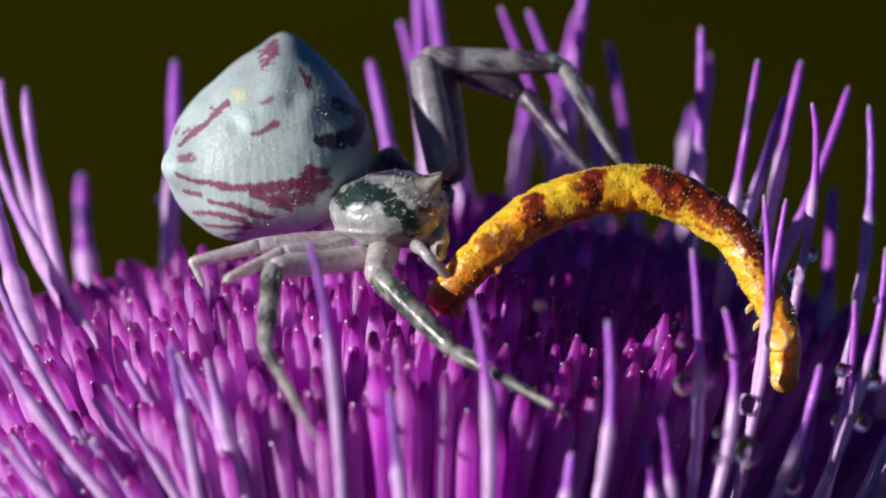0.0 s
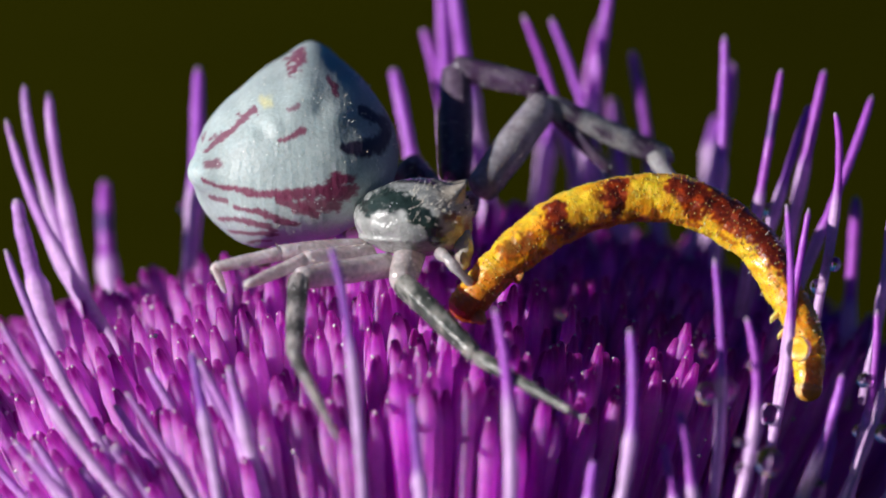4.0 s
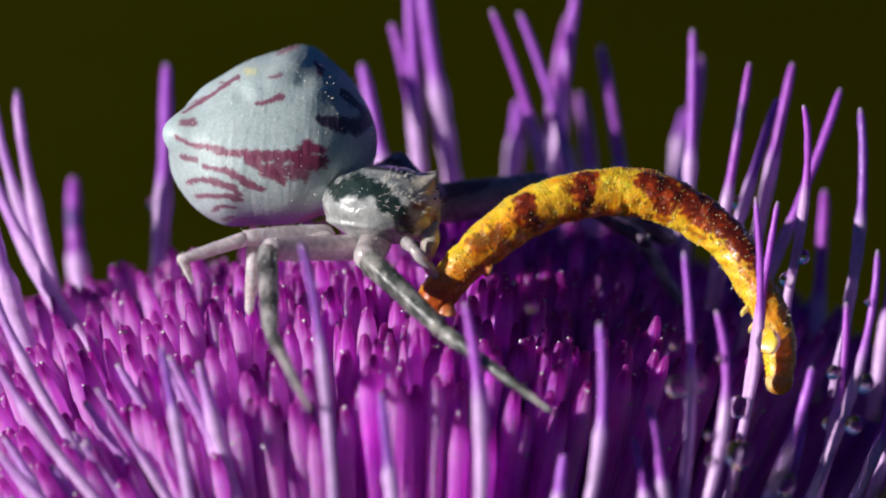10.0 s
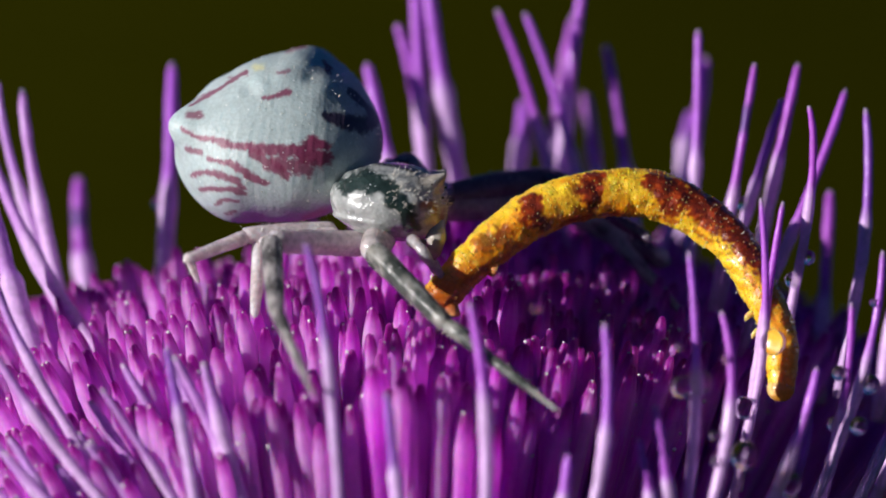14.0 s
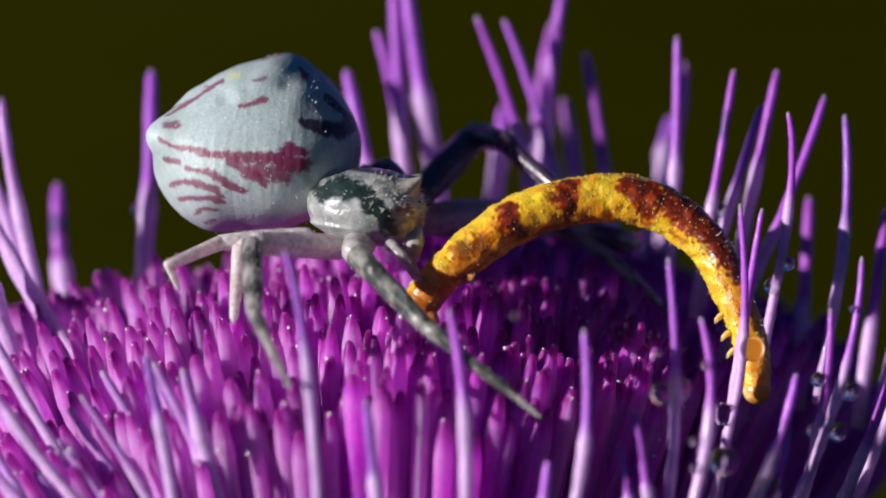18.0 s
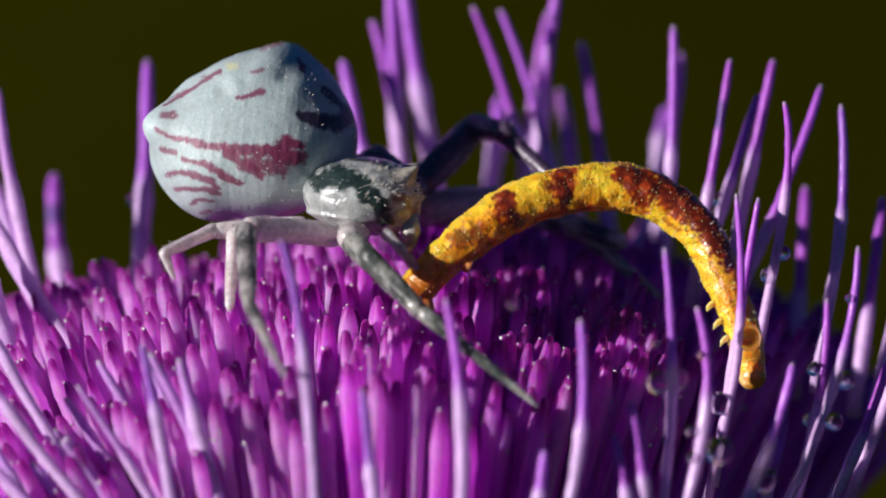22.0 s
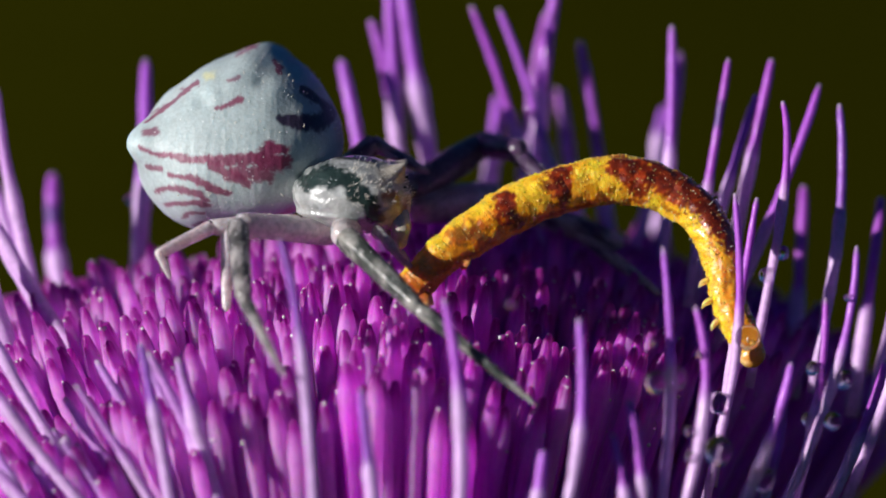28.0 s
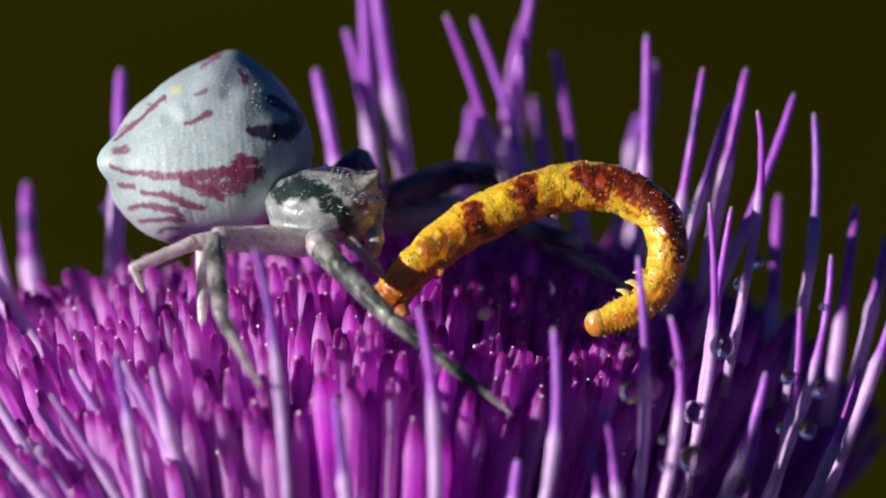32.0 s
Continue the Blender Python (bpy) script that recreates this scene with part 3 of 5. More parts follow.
def caterpillar_colour(s, a):
    """Pigment along the body, warm shade painted in low on its rear half; a turns from the back (0) over the flank (pi
    / 2) to the belly (pi).
    """
    yellow, ochre, brown, rust = (0.97, 0.565, 0.03), (0.90, 0.30, 0.008), (0.14, 0.014, 0.003), (0.46, 0.06, 0.005)
    wob = noise.noise(Vector((s * 34, math.cos(a) * 1.6, math.sin(a) * 1.6)))
    fine = noise.noise(Vector((s * 110, math.cos(a) * 5, math.sin(a) * 5)))
    flank = a if a < math.pi else 2 * math.pi - a
    x, z = s * 13.0 + 0.05 * fine, flank * 0.6 + 0.06 * wob
    c = mix(yellow, ochre, smooth_step(-0.05, 0.55, wob) * 0.55)
    c = mix(c, (0.88, 0.24, 0.006), 0.95 * (1 - smooth_step(0.16, 0.42, s)) * smooth_step(0.9, 1.9, flank + 0.5 * wob))
    c = mix(c, (0.86, 0.28, 0.008), 0.9 * smooth_step(0.74, 0.84, s) * smooth_step(2.2, 1.5, flank + 0.4 * wob))
    # lower rear flank turned orange: warm shade and floret bounce painted in
    c = mix(c, (0.92, 0.34, 0.008), 0.9 * smooth_step(1.0, 2.1, flank + 0.8 * wob) * (1 - smooth_step(0.45, 0.62, s)))
    c = mix(c, (0.95, 0.72, 0.16), smooth_step(0.12, 0.5, fine) * 0.35)
    for line, widths, depth in SEAMS:
        d = near_line(x, z, [(p * 13.0, q * 0.6) for p, q in line], widths)
        c = mix(c, rust, depth * smooth_step(-0.2, 0.35, d + 0.9 * fine))
    for line, widths, depth in BLOTCHES:
        d = near_line(x, z, [(p * 13.0, q * 0.6) for p, q in line], widths)
        c = mix(c, mix(rust, brown, 0.35 + 0.7 * smooth_step(0.1, 0.6, d) + fine), depth * smooth_step(-0.05, 0.28, d + 0.35 * wob + 0.5 * fine))
    c = mix(c, rust, smooth_step(0.3, 0.6, noise.noise(Vector((s * 60 + 9, math.cos(a) * 3, math.sin(a) * 3)))) * 0.35)
    c = mix(c, (0.50, 0.13, 0.010), 0.8 * smooth_step(0.16, 0.02, s + 0.05 * wob) * smooth_step(0.3, 1.0, flank + 0.5 * wob))
    c = mix(c, mix(rust, brown, 0.3), 0.8 * smooth_step(0.055, 0.0, s))
    return (*c, 1)


def caterpillar():
    """A looper in rings, each a rigid piece of its own; its rear is held, its head end swings."""
    lines = [(t, catmull(p, SEGMENTS)) for t, p in CATERPILLAR]
    base = lines[0][1][0]
    body = group_at("caterpillar", base)
    tagged(body, "yellow looper caterpillar with reddish-brown blotches arched over the florets", "caterpillar")
    pieces = []
    for i in range(SEGMENTS):
        bm = bmesh.new()
        layer = bm.verts.layers.float_color.new("pigment")
        around, along = 60, 18
        rings = []
        last = i == SEGMENTS - 1
        for j in range(along + 1):
            q = (j / along - 0.5) * 1.5
            s = min(max((i + 0.5 + q) / SEGMENTS, 0), 1)
            fade = 1 - 0.036 * abs(q / 0.75) ** 3
            ring = []
            for k in range(around):
                a = 2 * math.pi * k / around
                r = caterpillar_width(s) * fade
                if (last and q > 0.1) or (i == 0 and q < -0.1):
                    r *= math.sqrt(max(1 - ((abs(q) - 0.1) / 0.65) ** 2, 0.004))
                r *= 1 + 0.009 * math.cos(2 * math.pi * 4 * (i + q)) + 0.10 * noise.noise(Vector((s * 44, math.cos(a) * 2.4, math.sin(a) * 2.4)))
                v = bm.verts.new((math.sin(a) * r, math.cos(a) * r, q * SEG_LEN))
                v[layer] = caterpillar_colour(s, a)
                ring.append(v)
            rings.append(ring)
        for one, two in zip(rings, rings[1:]):
            for k in range(around):
                bm.faces.new((one[k], one[(k + 1) % around], two[(k + 1) % around], two[k]))
        bm.faces.new(rings[0][::-1])
        bm.faces.new(rings[-1])
        ob = part("body_ring", bm, CATERPILLAR_SKIN, body)
        bm = bmesh.new()
        layer = bm.verts.layers.float_color.new("pigment")
        rng = random.Random(i + 70)
        for fold in (-0.375, -0.125, 0.125, 0.375):
            for k in range(26):
                if rng.random() < 0.3:
                    continue
                a, q, size = 6.2832 * (k + rng.uniform(0, 0.7)) / 26, fold + rng.uniform(-0.05, 0.05), rng.uniform(0.018, 0.036)
                s = min(max((i + 0.5 + q) / SEGMENTS, 0), 1)
                if s < 0.015 or s > 0.985:
                    continue
                r = caterpillar_width(s) * (1 + 0.10 * noise.noise(Vector((s * 44, math.cos(a) * 2.4, math.sin(a) * 2.4))))
                made = bmesh.ops.create_icosphere(bm, subdivisions=1, radius=size, matrix=Matrix.Translation((math.sin(a) * r, math.cos(a) * r, q * SEG_LEN)))
                c = mix(caterpillar_colour(s, a)[:3], (0.95, 0.74, 0.24), rng.uniform(0.05, 0.35) if rng.random() < 0.5 else 0.0)
                for v in made["verts"]:
                    v[layer] = (*c, 1)
        part("skin_grain", bm, CATERPILLAR_SKIN, ob, "pale wet skin grain")["kind"] = "stuff"
        pieces.append(ob)

    def limb(i, length, r, tilt, name, label, tone, swell=1.0, spread=0.16):
        for dx in (-spread, spread):
            bm = bmesh.new()
            layer = bm.verts.layers.float_color.new("pigment")
            base_r = caterpillar_width((i + 0.5) / SEGMENTS)
            line = [(dx, -base_r * 0.7, 0), (dx * 1.3, -base_r - length * 0.35, tilt * 0.3), (dx * 1.35, -base_r - length * 0.75, tilt * 0.7), (dx * 1.3, -base_r - length, tilt * 1.2)]
            lathe(bm, line, [r * 1.3, r, r * 0.7 * swell, r * 0.22 * swell], 10, None, lambda f, a: (*mix(tone, (0.80, 0.62, 0.30), f * 0.6), 1), layer)
            part(name, bm, CATERPILLAR_SKIN, pieces[i], label)

    limb(0, 0.10, 0.20, -0.10, "clasper", "stubby rust-brown clasper", (0.45, 0.09, 0.01), 1.5)
    limb(3, 0.05, 0.18, 0.02, "clasper", "stubby orange clasper", (0.72, 0.17, 0.01), 1.5)
    limb(21, 0.23, 0.062, 0.10, "front_leg", "short pale pointed leg", (0.84, 0.56, 0.12))
    limb(22, 0.25, 0.062, 0.12, "front_leg", "short pale pointed leg", (0.84, 0.56, 0.12))
    limb(23, 0.23, 0.062, 0.14, "front_leg", "short pale pointed leg", (0.84, 0.60, 0.20))
    bm = bmesh.new()
    layer = bm.verts.layers.float_color.new("pigment")
    bmesh.ops.create_icosphere(bm, subdivisions=4, radius=0.37)
    for v in bm.verts:
        v.co.z = v.co.z * 0.92
        v.co *= 1 - 0.10 * math.exp(-(v.co.x / 0.05) ** 2) * smooth_step(-0.1, 0.3, v.co.z)
        v[layer] = (*mix((0.62, 0.26, 0.03), (0.78, 0.52, 0.20), smooth_step(0.0, 0.4, v.co.y * -1 + 0.3 * noise.noise(v.co * 6))), 1)
    place(part("head", bm, SHELL, pieces[-1], "round glossy amber head"), (0, -0.03, 0.16))
    rng = random.Random(3)
    for i in range(15, SEGMENTS):
        bm = bmesh.new()
        for _ in range(7):
            a, q = rng.uniform(0, 6.28), rng.uniform(-0.5, 0.5)
            r = caterpillar_width(min((i + 0.5 + q) / SEGMENTS, 1))
            out = Vector((math.sin(a), math.cos(a), rng.uniform(-0.3, 0.6)))
            p = Vector((math.sin(a) * r * 0.97, math.cos(a) * r * 0.97, q * SEG_LEN))
            lathe(bm, [p, p + out * rng.uniform(0.08, 0.17)], [0.010, 0.003], 4)
        part("fuzz", bm, HAIR, pieces[i], "sparse pale hairs")["kind"] = "stuff"
    keys = [[] for _ in pieces]
    for t, line in lines:
        n = len(line)
        for i in range(n):
            way = (line[min(i + 1, n - 1)] - line[max(i - 1, 0)]).normalized()
            back = Vector((-way.z, 0.0, way.x))
            back = (back - way * back.dot(way)).normalized()
            side = back.cross(way)
            turn = Matrix((side, back, way)).transposed().to_4x4()
            keys[i].append((t, Matrix.Translation((line[i] - base) * MM) @ turn))
    return pieces, keys


# ---- crab spider ----
ABDOMEN = [
    (0, -4.757, -1.00, 2.970, 2.3, -1.1, -1.0), (6, -4.614, -1.00, 2.991, 0.5, 0.4, -0.3), (7, -4.586, -1.00, 3.019, -1.0, 1.1, 0.1),
    (8, -4.546, -1.00, 3.057, -2.9, 2.0, -2.1), (9, -4.442, -1.00, 3.151, -8.8, 4.9, -3.9), (10, -4.374, -1.00, 3.212, -12.6, 5.9, -5.4),
    (11, -4.341, -1.00, 3.238, -14.6, 6.4, -5.8), (12, -4.332, -1.00, 3.265, -15.5, 7.1, -5.6), (14, -4.351, -1.00, 3.266, -15.1, 7.5, -6.3),
    (17, -4.382, -1.00, 3.232, -15.2, 6.1, -6.6), (20, -4.368, -1.00, 3.236, -14.7, 6.3, -7.2), (22, -4.367, -1.00, 3.231, -13.8, 7.2, -6.6),
    (23, -4.491, -1.00, 3.210, -12.8, 5.7, -6.9), (24, -4.552, -1.00, 3.187, -12.5, 4.4, -7.2), (25, -4.635, -1.00, 3.141, -11.7, 2.7, -7.7),
    (28, -4.725, -1.00, 3.083, -10.6, 1.4, -7.6), (30, -4.785, -1.00, 3.064, -9.6, 0.3, -6.5), (31, -4.821, -1.00, 3.042, -8.9, -0.2, -5.9),
    (32, -4.877, -1.00, 3.030, -8.1, -1.5, -6.2),
]
HEAD = [(0, -1.423, -3.40, 1.339, 0), (6, -1.363, -3.40, 1.383, 0), (9, -1.393, -3.40, 1.502, 3), (13, -1.319, -3.40, 1.621, 7), (19, -1.393, -3.40, 1.666, 5), (22.5, -1.393, -3.40, 1.681, 5), (25, -1.556, -3.40, 1.770, 4), (28, -1.630, -3.40, 1.710, 3), (32, -1.674, -3.40, 1.651, 2)]
SPIDER_FOOT = Vector((-2.5, -3.0, -0.6))
spider = group_at("crab_spider", SPIDER_FOOT)
tagged(spider, "white crab spider with maroon-striped swollen abdomen standing on florets", "spider")
TURN_R = [(0, 2.88), (30, 2.65), (60, 2.65), (80, 2.82), (95, 2.44), (115, 2.21), (135, 2.13), (155, 2.30), (175, 2.51), (200, 2.78), (225, 2.81), (250, 2.73), (270, 2.47), (300, 2.56), (330, 2.80), (360, 2.88)]


def outline(deg):
    """Radius of the abdomen's side outline at an angle from the head end."""
    deg %= 360
    n = len(TURN_R) - 1
    i = max(k for k in range(n) if TURN_R[k][0] <= deg)
    before = (TURN_R[i - 1][0], TURN_R[i - 1][1]) if i else (TURN_R[n - 1][0] - 360, TURN_R[n - 1][1])
    after = TURN_R[i + 2] if i + 2 <= n else (TURN_R[1][0] + 360, TURN_R[1][1])
    (a, ra), (b, rb) = TURN_R[i], TURN_R[i + 1]
    ma, mb = (rb - before[1]) / (b - before[0]) * (b - a), (after[1] - ra) / (after[0] - a) * (b - a)
    t = (deg - a) / (b - a)
    return (2 * t ** 3 - 3 * t * t + 1) * ra + (t ** 3 - 2 * t * t + t) * ma + (3 * t * t - 2 * t ** 3) * rb + (t ** 3 - t * t) * mb


MARKS = pose(0, 0, 0, -14.3, 6.2, -7.4).to_3x3()


def abdomen_colour(p):
    """White cuticle with maroon strokes along the flank and dark marks near the waist."""
    x, y, z = MARKS @ p
    wx = x + 0.07 * noise.noise(Vector((x * 2.2, y * 2.2, z * 2.2))) + 0.04 * noise.noise(Vector((x * 7, y * 7, z * 7)))
    grit = 0.5 * noise.noise(Vector((x * 16, y * 16, z * 16))) + 0.5 * noise.noise(Vector((x * 6, y * 6, z * 6)))
    wz = z + 0.07 * noise.noise(Vector((x * 2.2 + 9, y * 2.2, z * 2.2))) + 0.04 * noise.noise(Vector((x * 7 + 5, y * 7, z * 7)))
    white, maroon, ink = (0.435, 0.525, 0.52), (0.20, 0.030, 0.085), (0.028, 0.010, 0.05)
    c = mix(white, (0.385, 0.465, 0.465), 0.5 + noise.noise(Vector((x, y, z))))
    c = mix(c, (0.70, 0.66, 0.28), 0.6 * smooth_step(0.0, 1.0, near_line(wx, wz, [(-0.59, 1.78), (-0.39, 1.81)], [0.14, 0.14])))
    c = mix(c, (0.45, 0.16, 0.18), 0.6 * smooth_step(0.0, 1.0, near_line(wx, wz, [(0.83, -2.16), (1.36, -1.96)], [0.2, 0.2])))
    strokes = (
        ([(0.71, 2.34), (0.46, 2.28), (0.22, 2.17)], [0.07, 0.06, 0.05], 0.9),
        ([(-2.32, 0.73), (-1.79, 1.06), (-1.31, 1.38), (-0.83, 1.66)], [0.05, 0.07, 0.085, 0.07], 0.85),
        ([(0.00, 1.67), (0.30, 1.76)], [0.09, 0.07], 0.7),
        ([(-0.36, 1.06), (0.01, 1.13), (0.32, 1.18)], [0.06, 0.10, 0.12], 0.9),
        ([(1.21, 1.93), (1.37, 1.76)], [0.09, 0.10], 0.95),
        ([(-2.36, 0.49), (-1.98, 0.52)], [0.10, 0.10], 0.8),
        ([(-2.48, 0.16), (-1.99, -0.04), (-1.30, -0.19), (-0.62, -0.27), (0.07, -0.33), (0.66, -0.27), (1.09, -0.09)], [0.09, 0.10, 0.12, 0.16, 0.19, 0.22, 0.18], 0.95),
        ([(0.96, -0.06), (1.40, -0.18)], [0.21, 0.15], 1),
        ([(0.76, -0.36), (1.30, -0.48)], [0.37, 0.33], 1),
        ([(0.08, -0.61), (0.86, -0.80)], [0.22, 0.28], 0.9),
        ([(-0.62, -0.38), (-0.02, -0.74), (0.36, -0.95)], [0.13, 0.22, 0.13], 0.9),
        ([(-2.29, -0.38), (-1.98, -0.49)], [0.09, 0.09], 0.8),
        ([(-1.74, -0.56), (-1.21, -0.68), (-0.72, -0.93), (-0.17, -1.17)], [0.07, 0.12, 0.16, 0.09], 0.9),
        ([(-2.19, -1.02), (-1.60, -0.95), (-1.11, -1.08), (-0.77, -1.32)], [0.09, 0.12, 0.13, 0.09], 0.85),
        ([(-1.99, -1.47), (-1.60, -1.38), (-1.11, -1.38), (-0.77, -1.47)], [0.07, 0.09, 0.12, 0.10], 0.85),
        ([(-1.60, -1.81), (-1.30, -1.69), (-0.96, -1.72)], [0.07, 0.09, 0.06], 0.8),
        ([(-1.26, -2.07), (-1.07, -2.02)], [0.09, 0.09], 0.7))
    for line, widths, depth in strokes:
        c = mix(c, maroon, depth * smooth_step(0.0, 0.5, near_line(wx, wz, line, widths) + 0.55 * grit))
    c = mix(c, ink, 0.95 * smooth_step(-0.05, 0.5, 0.4 * grit + near_line(wx, wz, [(1.93, 1.21), (2.35, 0.83), (2.57, 0.44), (2.30, 0.36), (1.78, 0.46), (1.32, 0.63)], [0.11, 0.15, 0.22, 0.29, 0.27, 0.15])))
    c = mix(c, (0.22, 0.07, 0.12), 0.7 * smooth_step(2.55, 2.9, x) * smooth_step(-1.4, 0.0, z))
    return (*c, 1)


def abdomen():
    bm = bmesh.new()
    layer = bm.verts.layers.float_color.new("pigment")
    around, along = 280, 150
    rings = []
    for j in range(1, along):
        b = math.pi * (j / along - 0.5)
        ring = []
        for k in range(around):
            deg = 360 * k / around
            f = math.cos(b) ** 0.775
            r = outline(deg) * f
            x, z, y = r * math.cos(radians(deg)), r * math.sin(radians(deg)), 2.512 * math.sin(b)
            n = Vector((x, y, z)).normalized()
            flank = smooth_step(0.2, 0.8, -n.y) * smooth_step(0.4, -0.2, n.z)
            push = 0.0035 * math.sin(x * 22 + 3 * z + 2 * noise.noise(n * 4)) * flank + 0.025 * noise.noise(n * 4) + 0.005 * noise.noise(n * 22)
            for dx, dz, w, h in ((-0.66, 0.68, 0.20, -0.05), (-0.27, 0.78, 0.18, 0.05), (0.62, 1.77, 0.30, 0.05), (0.91, 1.26, 0.20, -0.06), (1.7, 0.43, 0.36, -0.05), (1.25, 1.0, 0.25, 0.035), (0.1, 1.35, 0.25, 0.03)):
                if y < 0:
                    push += h * math.exp(-((x - dx) ** 2 + (z - dz) ** 2) / w ** 2)
            push += 0.538 * math.exp(-((n - Vector((-0.785, -0.582, -0.130)).normalized()).length / 0.2) ** 2)
            p = Vector((x, y, z)) + n * push
            p.y += 0.211 * p.z + -0.066 * p.x + 0.375 * max(p.z - 1.0, 0.0) ** 2
            v = bm.verts.new(p)
            v[layer] = abdomen_colour(p)
            ring.append(v)
        rings.append(ring)
    for one, two in zip(rings, rings[1:]):
        for k in range(around):
            bm.faces.new((one[k], two[k], two[(k + 1) % around], one[(k + 1) % around]))
    bm.faces.new(rings[0])
    bm.faces.new(rings[-1][::-1])
    bmesh.ops.recalc_face_normals(bm, faces=bm.faces)
    bm.normal_update()
    bm.verts.ensure_lookup_table()
    rng = random.Random(12)
    fine = bmesh.new()
    for _ in range(420):
        v = rng.choice(bm.verts)
        if v.co.y > 0.6 or rng.random() > 0.35 + 0.3 * v.co.x:
            continue
        out = (v.normal + Vector((rng.uniform(-0.5, 0.5), rng.uniform(-0.5, 0.5), rng.uniform(-0.2, 0.6)))).normalized()
        lathe(fine, [v.co - v.normal * 0.02, v.co + out * rng.uniform(0.03, 0.09)], [rng.uniform(0.010, 0.020), 0.006], 5)
    beads = bmesh.new()
    for _ in range(520):
        v = rng.choice(bm.verts)
        if v.co.y < 0.5 and rng.random() < 0.25 + 0.16 * (v.co.x + v.co.z):
            bmesh.ops.create_icosphere(beads, subdivisions=1, radius=rng.uniform(0.008, 0.022), matrix=Matrix.Translation(v.co))
    skin = part("abdomen", bm, CUTICLE, spider, "swollen white abdomen with maroon stripes")
    part("dew", beads, DEW, skin, "fine beads of dew")["kind"] = "stuff"
    part("fuzz", fine, HAIR, skin, "tiny pale bristles")["kind"] = "stuff"
    return skin


def head_colour(x, y, z):
    w = 0.10 * noise.noise(Vector((x * 3, y * 3, z * 3)))
    c = mix((0.30, 0.32, 0.31), (0.46, 0.48, 0.46), 0.5 + noise.noise(Vector((x * 2, y * 2, z * 2))))
    band = near_line(x + w, z + w, [(-1.25, 0.30), (-0.68, 0.58), (-0.05, 0.42), (0.45, -0.05), (0.72, -0.5)], [0.26, 0.32, 0.32, 0.30, 0.24]) + 0.5 * noise.noise(Vector((x * 9, y * 9, z * 9)))
    c = mix(c, (0.010, 0.026, 0.022), 0.97 * smooth_step(0.0, 0.45, band + 3 * w))
    c = mix(c, (0.40, 0.35, 0.28), 0.8 * smooth_step(0.5, 1.1, x + z * 0.3 + w))
    c = mix(c, (0.20, 0.05, 0.025), 0.8 * smooth_step(0.1, 0.6, near_line(x + w, z + w, [(1.0, 0.15), (1.35, -0.15), (1.4, -0.5)], [0.18, 0.20, 0.12]) + 5 * w))
    c = mix(c, (0.05, 0.05, 0.04), smooth_step(0.1, 0.6, near_line(x, z, [(1.2, -0.62), (1.25, -0.8)], [0.13, 0.12])))
    c = mix(c, (0.04, 0.03, 0.03), 0.9 * smooth_step(0.1, 0.5, near_line(x, z, [(-0.9, 1.0), (0.1, 1.02), (0.6, 0.9)], [0.1, 0.12, 0.08])))
    return (*c, 1)


